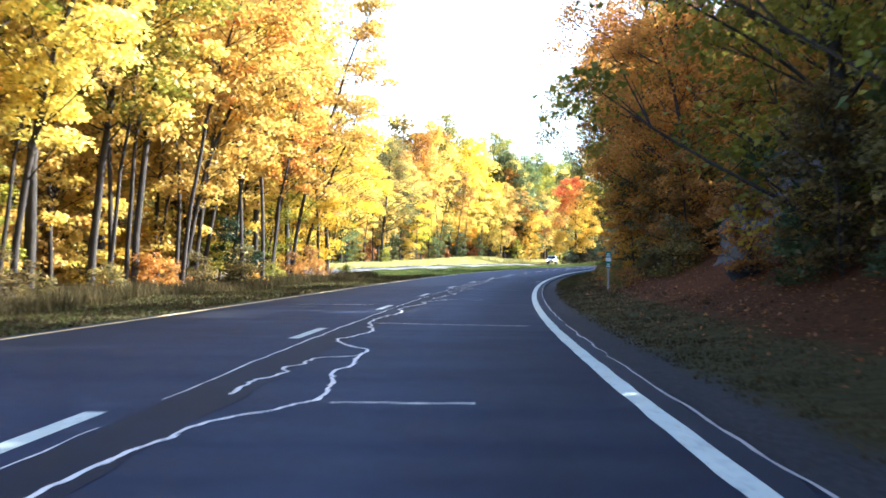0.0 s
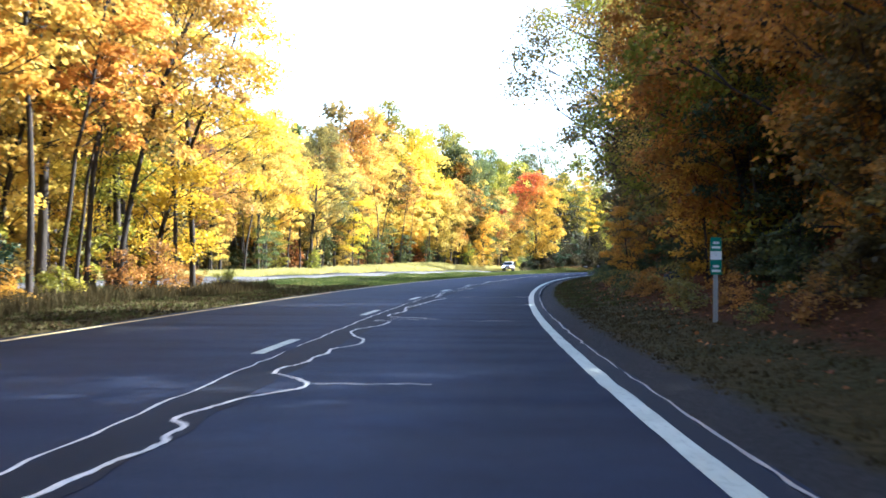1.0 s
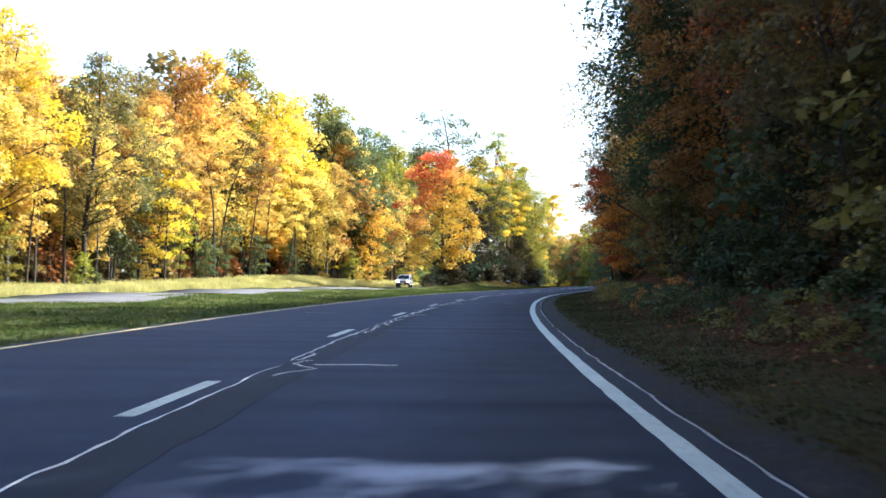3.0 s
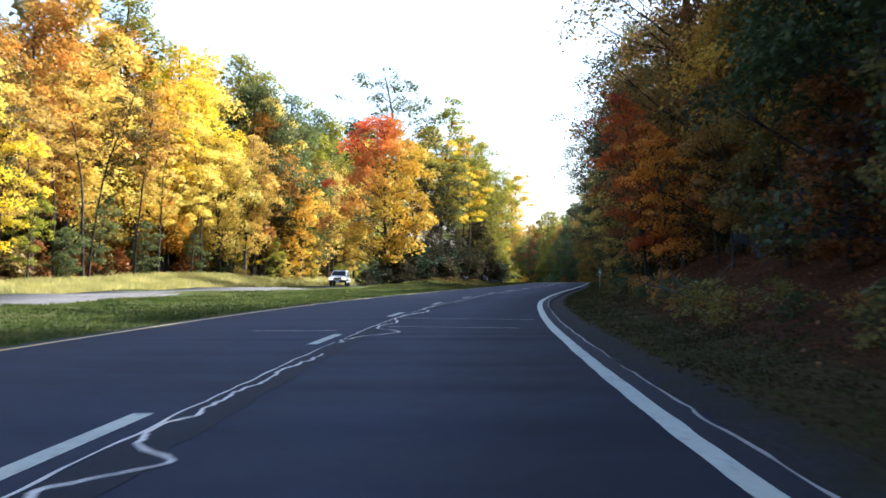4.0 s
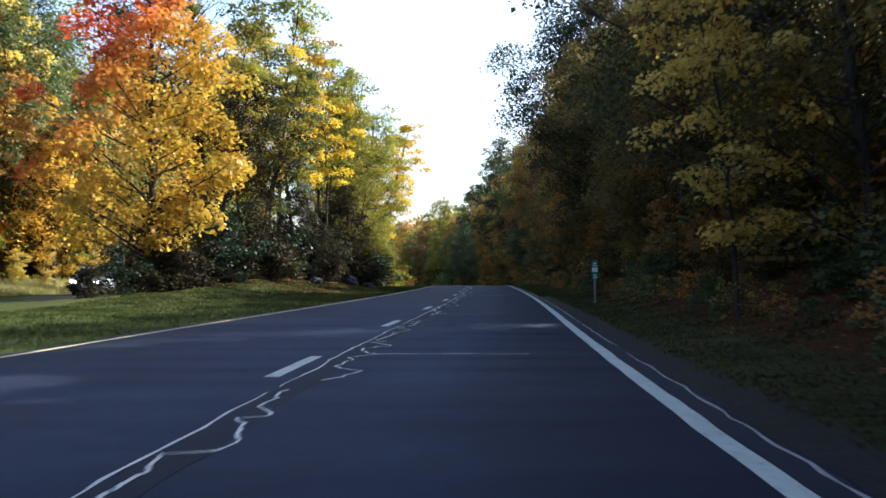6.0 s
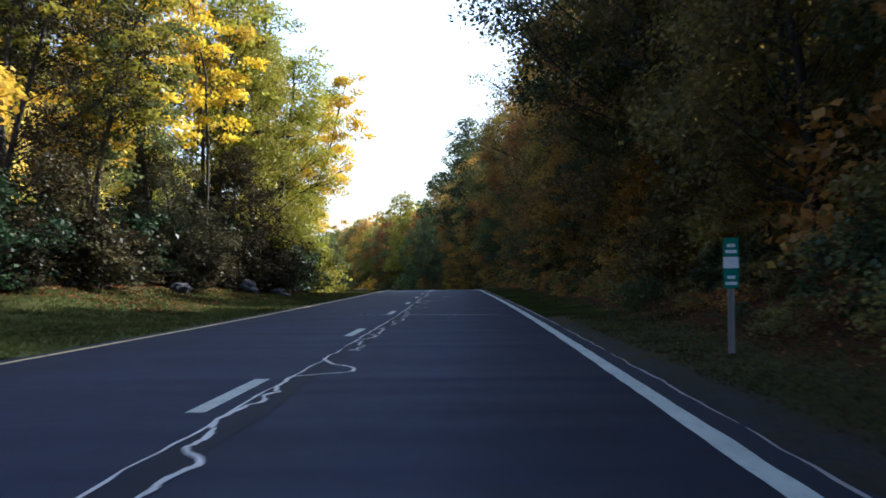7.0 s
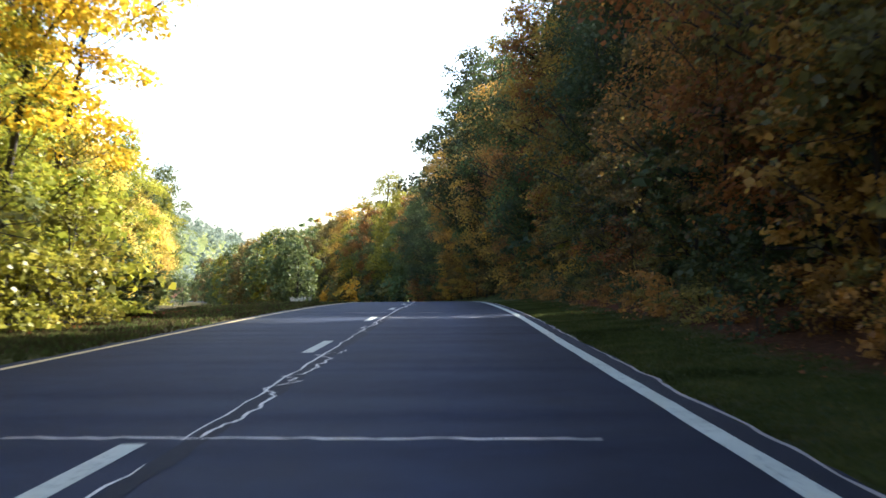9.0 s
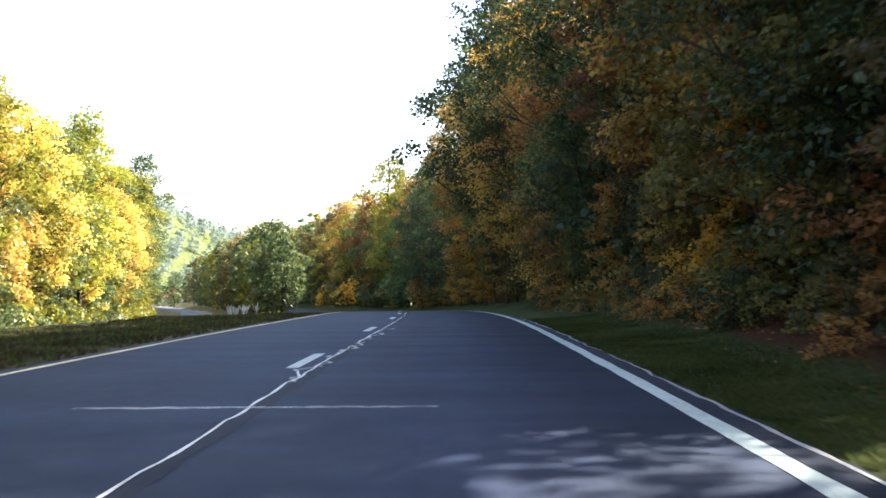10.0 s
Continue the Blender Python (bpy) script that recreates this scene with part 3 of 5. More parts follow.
litter = np.clip(np.maximum(np.clip((g_right - np.interp(gs, [60, 100, 222, 240, 290, 310], [2.4, 1.9, 1.9, 1.7, 2.0, 5.0])) / 1.5, 0, 1), wood_left * (g_left > 0)), 0, 1)
soil = np.clip(1.4 - np.abs(g_right - 0.6) / 0.6, 0, 1) * np.interp(gs, [0, 40, 70, 200, 230, 300], [0.95, 0.85, 0.7, 0.6, 0.3, 0.3])
fresh = np.where(g_right > 0, np.interp(gs, [40, 90, 215, 240], [0.25, 0.2, 0.3, 1.0]), np.interp(gs, [80, 96, 258, 280], [0.35, 1.0, 1.0, 0.25]))
layer = me.color_attributes.new("cover", "FLOAT_COLOR", "POINT")
layer.data.foreach_set("color", np.stack([litter, soil, fresh, 0 * soil + 1], -1).astype(np.float32).ravel())
tagged(new("ground", me), "grass verges, leaf-strewn bank and median ground", "ground", kind="structure")


def ribbon(name, s, lat0, lat1, dz, material, thick=0.0):
    """A strip of the road between two offsets, as arrays along s."""
    s = np.asarray(s, float)
    a, b = place(s, lat0 + 0 * s, dz), place(s, lat1 + 0 * s, dz)
    n = len(s)
    V = np.concatenate([a, b])
    i = np.arange(n - 1)
    F = np.stack([i, n + i, n + i + 1, i + 1], -1)
    if thick:
        V = np.concatenate([V, a - [0, 0, thick], b - [0, 0, thick]])
        F = np.concatenate([F, np.stack([i, i + 1, 2 * n + i + 1, 2 * n + i], -1), np.stack([n + i, 3 * n + i, 3 * n + i + 1, n + i + 1], -1),
                            [[0, 2 * n, 3 * n, n]], [[n - 1, 2 * n - 1, 4 * n - 1, 3 * n - 1]]])
    return sheet(name, V, F, [material])


def waver(s, seed, size, step=0.6):
    r = np.random.default_rng(seed)
    k = np.arange(s[0] - 1, s[-1] + 2, step)
    return np.interp(s, k, r.normal(0, size, len(k)))


S = np.arange(-120, 880, 1.0)
SF = np.arange(-60, 420, 0.3)
edge, lane_l, left_l = lerp(SF, EDGE_LINE), lerp(SF, LANE_LINE), lerp(SF, LEFT_LINE)
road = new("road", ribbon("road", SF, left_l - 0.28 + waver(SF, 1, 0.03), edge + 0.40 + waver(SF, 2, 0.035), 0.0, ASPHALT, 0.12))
across = road.data.attributes.new("across", "FLOAT", "POINT")
across.data.foreach_set("value", np.concatenate([0 * SF, 0 * SF + 1, 0 * SF, 0 * SF + 1]).astype(np.float32))
tagged(road, "worn dark asphalt carriageway with two lanes", "road", kind="structure")
far_s = np.arange(420, 880, 4.0)
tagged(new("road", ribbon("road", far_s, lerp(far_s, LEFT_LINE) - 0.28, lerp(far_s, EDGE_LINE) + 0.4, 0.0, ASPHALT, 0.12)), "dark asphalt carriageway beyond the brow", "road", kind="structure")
other = lerp(S, OTHER_ROAD)
mid_line = place(S, other - 4.2)
deck = ground_z(mid_line[:, 0], mid_line[:, 1]) - np.interp(S, S_GRID, Z_GRID) + 0.06
tagged(new("road", ribbon("road", S, other - 7.6, other - 0.3, deck, ASPHALT_PALE, 0.2)), "sunlit pale asphalt opposite carriageway", "road", kind="structure")
for name, lat, w, m, label in (("line", edge + 0.05, 0.09, WHITE, "solid white edge line"), ("line", left_l, 0.06, YELLOW, "solid yellow edge line")):
    tagged(new(name, ribbon(name, SF, lat - w + waver(SF, 3, 0.006), lat + w + waver(SF, 4, 0.006), 0.005, m)), label, "road marking", kind="structure")
tagged(new("asphalt_band", ribbon("asphalt_band", SF, edge + 0.145, edge + 0.36 + waver(SF, 6, 0.02), 0.004, ASPHALT_DARK)), "dark asphalt band beside the edge line", "road", kind="structure")
tagged(new("asphalt_band", ribbon("asphalt_band", SF, lane_l + 0.32, lane_l + np.interp(SF, [0, 90, 140, 200, 240], [0.9, 0.85, 0.65, 0.6, 0.48]) + waver(SF, 8, 0.03), 0.004, ASPHALT_DARK)), "dark asphalt band along the lane joint", "road", kind="structure")
for k in range(-4, 34):
    a = 5.55 + 12.2 * k
    a += float(lerp(a, [(0, 0), (66, 0.15), (82, 0.15), (118, 0.6), (150, 0.6), (210, -0.55), (240, -0.5), (262, -0.2), (280, 0)]))
    ds = np.linspace(a, a + 3.1, 9)
    c = lerp(ds, LANE_LINE)
    tagged(new("lane_dash", ribbon("lane_dash", ds, c - 0.085, c + 0.085, 0.005, WHITE)), "worn white lane dash on asphalt", "road marking", "lane dashes", kind="structure")


def crack(s, lat, width, name="crack", material=None):
    s, lat = np.asarray(s, float), np.asarray(lat, float)
    p = place(s, lat, 0.007)
    d = np.gradient(p[:, :2], axis=0)
    d /= np.linalg.norm(d, axis=1)[:, None] + 1e-9
    nrm = np.stack([-d[:, 1], d[:, 0]], -1)
    w = np.asarray(width)[:, None] / 2
    V = np.concatenate([np.c_[p[:, :2] + nrm * w, p[:, 2]], np.c_[p[:, :2] - nrm * w, p[:, 2]]])
    n = len(s)
    i = np.arange(n - 1)
    return tagged(new(name, sheet(name, V, np.stack([i, i + 1, n + i + 1, n + i], -1), [material or SEAL])), "pale sand-filled crack in the asphalt", "crack", "road cracks", kind="structure")


rc = np.random.default_rng(12)


def broken_line(s0, s1, table, off, width, seed, wave=0.02, material=None):
    """A long joint, in runs with short gaps."""
    s = s0
    r = np.random.default_rng(seed)
    while s < s1:
        run = r.uniform(6, 22)
        q = np.arange(s, min(s + run, s1), 0.35)
        if len(q) > 3:
            crack(q, lerp(q, table) + off + waver(q, int(s * 10) % 9999, wave, 0.5), width * r.uniform(0.5, 1.3, len(q)) * (np.sin(np.linspace(0.05, np.pi - 0.05, len(q))) ** 0.3), material=material)
        s += run + r.uniform(0.0, 1.6)


broken_line(-20, 330, LANE_LINE, 0.30, 0.032, 3)
broken_line(-20, 215, EDGE_LINE, 0.365, 0.036, 4, 0.016, SEAM)
broken_line(216, 310, EDGE_LINE, 0.37, 0.045, 9, 0.022, SEAM)


def zigzag(s0, s1, mid, swing, seed, width=0.034):
    """A jagged crack that wanders beside the joint."""
    r = np.random.default_rng(seed)
    mid, swing = mid * 0.88, swing * 0.45
    s, la, pull = [s0], [mid], 0.0
    while s[-1] < s1:
        if r.uniform() < 0.35:
            pull = r.normal(0, swing)
        s.append(s[-1] + r.uniform(0.08, 0.45))
        la.append(la[-1] + 0.45 * (mid + pull - la[-1]) + r.normal(0, 0.085))
    k = np.arange(len(s))
    f = np.arange(0, len(s) - 1, 0.5)
    ss = np.interp(f, k, s) + r.normal(0, 0.03, len(f))
    ll = np.interp(f, k, la) + lerp(ss, LANE_LINE) + r.normal(0, 0.012, len(f))
    crack(ss, ll, width * r.uniform(0.6, 1.25, len(ss)))


def meander(course, seed, width=0.05):
    """A crack that swings from turn to turn beside the joint: (s, offset from the lane dashes), rounded and ragged."""
    r = np.random.default_rng(seed)
    s, la = np.array(course).T
    q = np.arange(s[0], s[-1], 0.12)
    k = np.interp(q, s, np.arange(len(s)))
    i = np.clip(k.astype(int), 0, len(s) - 2)
    f = k - i
    lat = la[i] + (la[i + 1] - la[i]) * (f * f * (3 - 2 * f)) + lerp(q, LANE_LINE) + waver(q, seed, 0.045, 0.45) + r.normal(0, 0.012, len(q))
    crack(q + waver(q, seed + 1, 0.07, 0.4), lat, width * r.uniform(0.55, 1.25, len(q)))


for n, course in enumerate(([(3, 0.5), (5.5, 0.75), (7.8, 0.9), (9.5, 1.57), (12.1, 1.46), (14.9, 1.4), (17.8, 0.72), (19.4, 1.0), (24, 0.6), (28, 0.75), (31, 0.5)], [(10, 0.75), (11.5, 0.8), (14, 0.95), (14.6, 1.4)],
                            [(31.5, 0.5), (32.8, 0.7), (35, 0.9), (36, 0.62), (38.4, 1.25), (39.6, 0.75), (42, 0.85), (45, 1.1), (47.9, 0.6), (51, 1.0), (51.9, 0.58), (52.7, 1.9)], [(52.8, 1.7), (54.3, 0.62), (57, 0.8), (59.2, 0.6), (62, 0.76), (64.4, 0.83), (68.5, 1.08), (69.3, 0.62), (76.5, 0.35)],
                            [(78, 0.4), (80, 0.7), (84, 0.95), (86, 0.5)], [(114.5, 0.4), (115.6, 0.42), (116.6, 0.86), (117.5, 0.35), (119.7, 0.4), (126, 0.5)], [(128.5, 0.35), (129.8, 0.4), (132, 1.05), (133.8, 0.4), (136.7, 0.62), (139, 0.3), (144.7, 0.7)],
                            [(142, 0.35), (143.9, 0.65), (145.4, 0.62), (146.4, 0.28), (150.5, 0.32)], [(195, 0.55), (197.6, 0.68), (198.5, 0.4), (200, 0.34), (203.6, 0.35), (204.4, 0.9), (206.6, 0.3)])):
    meander(course, 300 + 7 * n)
for k in range(5):  # chalk ticks by the edge line
    q = np.linspace(70.15, 70.55, 4)
    crack(q, 0 * q + 0.98 + 0.085 * k, np.full(4, 0.03), "chalk_tick")
for n, (s0, s1, mid, swing) in enumerate([(-6, 3, 0.8, 0.3), (84.5, 87, 0.6, 0.2), (95, 99, 0.6, 0.25), (104, 113, 0.5, 0.2),
                                          (155, 175, 0.5, 0.2), (176, 192, 0.7, 0.35), (208, 216, 0.55, 0.2), (217, 233, 0.6, 0.3), (236, 243, 0.6, 0.25), (252.6, 262, 0.45, 0.25), (268, 274, 0.3, 0.06), (284, 300, 0.4, 0.15)]):
    zigzag(s0, s1, mid, swing, 100 + n)
for n, (s0, a, b, tilt_, w) in enumerate([(9.4, -1.1, 0.1, 0.0, 0.07), (22.9, -2.2, 1.1, -0.8, 0.06), (33.3, -5.6, -3.3, 0.0, 0.1), (38.4, -1.5, -0.2, 0.0, 0.06), (53.1, -2.0, -0.8, 0.0, 0.08), (52.0, -0.1, 0.9, 0.0, 0.06), (69.9, -2.3, 1.3, -0.2, 0.05), (84, -2.0, -1.3, -0.6, 0.05),
                                         (96.7, -1.9, -0.8, 0.0, 0.08), (118, -5.6, -4.4, 0.1, 0.07), (134.4, -1.9, 1.1, -0.8, 0.06), (139, -2.0, 1.4, -1.0, 0.06), (132.4, -4.4, -2.7, 0.2, 0.09), (166.7, -1.8, 0.4, -0.6, 0.06), (180, -1.6, 0.6, 0.0, 0.06), (196, -1.7, 0.3, 0.1, 0.06), (223.9, -3.0, 1.0, -0.5, 0.08),
                                         (224.6, -1.8, 0.6, -1.2, 0.06), (252.6, -3.2, 1.1, -0.2, 0.08), (276.7, -1.7, 1.8, -0.3, 0.1), (281.4, -3.4, -0.1, 0.0, 0.06), (70.6, 0.6, 1.2, 0.0, 0.05)]):
    la = np.arange(a, b, 0.12)
    crack(s0 + tilt_ * (la - a) / (b - a) + rc.normal(0, 0.022, len(la)), la, w * rc.uniform(0.35, 1.2, len(la)))

# ---- woods ----
dice = random.Random(21)


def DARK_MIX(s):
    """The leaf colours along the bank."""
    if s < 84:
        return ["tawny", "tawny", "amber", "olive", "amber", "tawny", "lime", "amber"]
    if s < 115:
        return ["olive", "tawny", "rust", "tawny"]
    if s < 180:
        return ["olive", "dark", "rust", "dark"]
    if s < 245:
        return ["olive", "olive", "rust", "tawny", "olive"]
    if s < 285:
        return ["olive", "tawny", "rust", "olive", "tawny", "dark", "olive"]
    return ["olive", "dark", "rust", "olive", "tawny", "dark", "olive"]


def sun_gap(s, la):
    """Where the wood on the bank opens and lets the sun onto the road."""
    return la > 7.0 and (abs(s - (278.8 + 0.72 * la)) < 3.0 or abs(s - (5.0 + 0.34 * la)) < 1.0)


def belt(s0, s1, step, lat, wob, keys, colours, where="", lean=False, scale=(0.85, 1.15), skip=None, into=None):
    """A row of trees or bushes along the road; into: the list of a joined wood."""
    s = s0
    while s < s1:
        ss, la = s + dice.uniform(-0.4, 0.4) * step, lat(s) + dice.uniform(-wob, wob)
        if not (skip and skip(ss, la)) and not sun_gap(ss, la):
            row = colours(ss) if callable(colours) else colours
            key, colour, sc = dice.choice(keys), dice.choice(row), dice.uniform(*scale)
            if la > 11 and abs(ss - 278.8 - 0.72 * la) < 6.5:
                sc *= 0.88
            elif 8 < la < 30 and 178 < ss < 218:
                sc *= 0.84
            elif 11 < la < 45 and 18 < ss < 82:
                sc *= 0.9
            if into is None:
                plant_at(key, ss, la, colour, faces_road(ss, la) if lean else None, scale=sc, where=where)
            else:
                x, y, _ = place(ss, la)
                into.append((key, float(x), float(y), colour, dice.uniform(0, 360), sc))
        s += step * dice.uniform(0.75, 1.25)


EDGE_KEYS, TALL_KEYS, MID_KEYS, FAR_KEYS, YOUNG_KEYS, BUSH_KEYS = ([f"{k}{i}" for i in range(n)] for k, n in (("edge", 6), ("tall", 5), ("mid", 6), ("far", 3), ("young", 4), ("bush", 3)))
BANK_WORD = "on the shaded roadside bank"
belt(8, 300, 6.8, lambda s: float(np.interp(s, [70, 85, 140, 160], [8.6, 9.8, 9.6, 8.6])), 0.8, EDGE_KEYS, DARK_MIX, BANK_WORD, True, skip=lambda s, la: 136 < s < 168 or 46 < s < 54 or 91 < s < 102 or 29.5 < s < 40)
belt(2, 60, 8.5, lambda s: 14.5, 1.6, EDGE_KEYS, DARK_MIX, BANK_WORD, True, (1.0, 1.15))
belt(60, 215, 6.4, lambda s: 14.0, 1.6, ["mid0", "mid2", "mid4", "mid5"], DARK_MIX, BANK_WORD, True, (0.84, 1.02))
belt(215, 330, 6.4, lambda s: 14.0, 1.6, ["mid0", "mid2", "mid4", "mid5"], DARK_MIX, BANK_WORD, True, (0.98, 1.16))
# extra row behind the front trees, added to block low sun
belt(288, 326, 4.2, lambda s: 11.5, 0.7, EDGE_KEYS, ["dark", "green", "dark", "olive"], BANK_WORD, True, (0.75, 0.9))
belt(8, 225, 6.5, lambda s: 7.4, 0.7, YOUNG_KEYS[:3] + BUSH_KEYS, ["olive", "rust", "dark", "olive", "tawny"], BANK_WORD, True, (0.6, 1.0), skip=lambda s, la: 126 < s < 168 or 31 < s < 43)
belt(225, 420, 3.2, lambda s: 7.0, 0.8, YOUNG_KEYS[:3] + BUSH_KEYS[:2], ["olive", "rust", "amber", "olive", "tawny", "dark", "olive"], BANK_WORD, True, (0.75, 1.15))
# mostly dark leaf colours, for the shade under the bank's crowns
belt(10, 330, 4.6, lambda s: 6.6 if s < 225 else 6.3, 0.6, BUSH_KEYS, ["dark", "olive", "dark", "dark"], BANK_WORD, False, (0.4, 0.75), skip=lambda s, la: 28 < s < 42 or 124 < s < 165)
belt(300, 420, 5.2, lambda s: 8.5, 0.8, EDGE_KEYS, ["dark", "rust", "tawny", "green", "green", "dark"], BANK_WORD, True, (0.95, 1.25))
belt(420, 600, 7.0, lambda s: 9.5, 1.2, MID_KEYS[:3], ["olive", "green", "green", "lime", "olive", "tawny"], BANK_WORD)
# single trees; mid ones up to s 302 are added to keep sun off the road
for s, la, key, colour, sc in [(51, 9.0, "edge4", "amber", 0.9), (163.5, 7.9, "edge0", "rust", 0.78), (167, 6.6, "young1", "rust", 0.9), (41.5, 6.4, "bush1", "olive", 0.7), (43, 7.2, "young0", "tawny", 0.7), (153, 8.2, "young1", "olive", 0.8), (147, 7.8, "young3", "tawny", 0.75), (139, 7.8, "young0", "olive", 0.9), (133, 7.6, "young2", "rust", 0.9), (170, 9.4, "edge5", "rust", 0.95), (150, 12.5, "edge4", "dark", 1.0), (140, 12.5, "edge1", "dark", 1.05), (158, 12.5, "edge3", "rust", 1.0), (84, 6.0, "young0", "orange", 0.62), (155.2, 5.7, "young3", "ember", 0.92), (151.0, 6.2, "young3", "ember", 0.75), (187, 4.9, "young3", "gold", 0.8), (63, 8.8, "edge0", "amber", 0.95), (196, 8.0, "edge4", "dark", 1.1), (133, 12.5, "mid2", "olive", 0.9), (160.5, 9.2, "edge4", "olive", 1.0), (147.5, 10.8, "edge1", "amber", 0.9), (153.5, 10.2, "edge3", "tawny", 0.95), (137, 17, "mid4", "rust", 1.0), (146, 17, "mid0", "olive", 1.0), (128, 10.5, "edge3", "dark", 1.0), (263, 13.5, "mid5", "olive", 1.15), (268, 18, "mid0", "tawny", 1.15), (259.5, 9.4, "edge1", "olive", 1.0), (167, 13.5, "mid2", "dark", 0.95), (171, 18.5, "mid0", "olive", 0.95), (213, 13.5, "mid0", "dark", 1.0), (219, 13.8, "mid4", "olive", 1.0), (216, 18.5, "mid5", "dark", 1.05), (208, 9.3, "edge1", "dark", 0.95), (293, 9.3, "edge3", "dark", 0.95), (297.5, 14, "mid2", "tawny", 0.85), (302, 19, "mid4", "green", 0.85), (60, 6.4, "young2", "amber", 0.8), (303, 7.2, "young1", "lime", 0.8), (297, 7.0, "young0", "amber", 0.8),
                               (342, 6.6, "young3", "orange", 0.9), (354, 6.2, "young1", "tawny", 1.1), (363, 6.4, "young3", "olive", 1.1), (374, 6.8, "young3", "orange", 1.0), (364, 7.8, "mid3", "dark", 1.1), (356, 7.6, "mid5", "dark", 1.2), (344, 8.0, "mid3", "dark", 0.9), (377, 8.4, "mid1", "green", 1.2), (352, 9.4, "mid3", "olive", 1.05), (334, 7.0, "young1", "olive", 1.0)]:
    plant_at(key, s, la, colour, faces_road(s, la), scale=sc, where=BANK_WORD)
plant_at("oak", 232, 7.4, "dark", 165, where=BANK_WORD)
plant_at("oak", 90, 8.0, "olive", 165, where=BANK_WORD)
hill = []
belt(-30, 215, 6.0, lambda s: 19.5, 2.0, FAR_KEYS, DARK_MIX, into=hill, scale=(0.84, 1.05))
# taller along here so that the row shades the median clump
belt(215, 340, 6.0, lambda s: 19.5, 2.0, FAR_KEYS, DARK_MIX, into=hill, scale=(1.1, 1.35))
# mostly unseen rows, added to hold back sun that leaks onto the road
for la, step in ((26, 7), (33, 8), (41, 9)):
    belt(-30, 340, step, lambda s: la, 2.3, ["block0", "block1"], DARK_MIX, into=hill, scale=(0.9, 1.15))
belt(-30, 6, 8, lambda s: 10, 1.0, FAR_KEYS, DARK_MIX, into=hill, scale=(0.95, 1.3))
for la in (16, 25, 36):
    belt(330, 660, 8, lambda s: la, 2.5, FAR_KEYS if la < 20 else ["block0", "block1"], ["olive", "green", "green", "lime", "tawny"], into=hill, scale=(0.95, 1.3))
# brush and thickets coloured darker to deepen the shade below the trees
for la, lo, hi in ((9.3, 0.8, 1.15), (12.3, 0.95, 1.3)):
    belt(8, 340, 3.2, lambda s: la, 1.0, ["brush0", "brush1"], ["olive", "rust", "dark", "dark"], into=hill, scale=(lo, hi), skip=lambda s, la: (128 < s < 168 or 29 < s < 45) and la < 11)
belt(225, 330, 1.5, lambda s: 5.4, 0.6, ["brush0", "brush1"], ["rust", "dark", "olive", "rust"], into=hill, scale=(0.18, 0.34))
belt(44, 225, 1.8, lambda s: 5.2, 0.5, ["brush0", "brush1"], ["rust", "dark", "olive", "dark"], into=hill, scale=(0.14, 0.28))
for la, step in ((17, 4.0), (23, 5)):
    belt(8, 400, step, lambda s: la, 1.2, ["thicket0", "thicket1"], ["olive", "rust", "dark", "dark"], into=hill, scale=(0.7, 1.15), skip=lambda s, la: 136 < s < 168 and la < 11)
belt(400, 620, 5, lambda s: 8.5, 1.2, ["thicket0", "thicket1"], ["olive", "green", "dark", "orange"], into=hill, scale=(0.9, 1.4))
joined_wood("woodland", "dense mixed autumn woodland climbing the bank", hill)
LEFT_WORD = "in the golden wood"
belt(14, 74, 4.6, lambda s: -15.4, 1.4, TALL_KEYS, ["gold", "gold", "gold", "gold", "lime"], LEFT_WORD, True)
belt(12, 82, 5.0, lambda s: -20.0, 1.6, TALL_KEYS, ["gold", "gold", "lime"], LEFT_WORD)
belt(16, 80, 6.0, lambda s: -16.8, 1.0, YOUNG_KEYS, ["gold", "gold", "lime"], LEFT_WORD, True, (0.8, 1.15))
belt(16, 84, 4.0, lambda s: -18.5, 1.5, YOUNG_KEYS, ["gold", "gold", "yellow"], LEFT_WORD, True, (0.9, 1.4))
belt(14, 84, 3.6, lambda s: -13.9, 0.8, BUSH_KEYS, ["lime", "olive", "amber", "rust"], LEFT_WORD, False, (0.4, 0.8))
belt(14, 80, 2.6, lambda s: -14.4, 1.2, [f"pole{i}" for i in range(4)], ["gold", "gold", "gold", "amber"], LEFT_WORD, True, (0.85, 1.15))
belt(14, 82, 3.6, lambda s: -18.2, 1.4, [f"pole{i}" for i in range(4)], ["gold", "gold", "lime"], LEFT_WORD, False, (0.9, 1.2))
plant_at("arched", 77.5, -15.8, "yellow", -32, where=LEFT_WORD)
plant_at("young2", 57, -13.8, "pine", scale=0.75, where=LEFT_WORD)
back = []


def off_road(s, la):
    return abs(la - float(lerp(s, OTHER_ROAD)) + 4.2) < 6.5


for la, step in ((-25, 4.5), (-30, 5), (-38, 6), (-48, 7)):
    belt(10, 92, step, lambda s: la, 2.0, FAR_KEYS if la > -35 else ["block0", "block1"], ["gold", "gold", "yellow", "gold"], into=back, skip=off_road)
for la in (-22, -27):
    belt(10, 86, 4, lambda s: la, 1.5, ["thicket0", "thicket1"], ["gold", "gold", "gold", "lime"], into=back, skip=off_road, scale=(0.9, 1.4))
FAR_WORD = "behind the opposite carriageway"


def far_edge(s):
    return float(lerp(s, OTHER_ROAD)) - 8.4 - float(np.interp(s, [90, 130, 180, 230, 300], [7, 10, 10, 7, 6]))


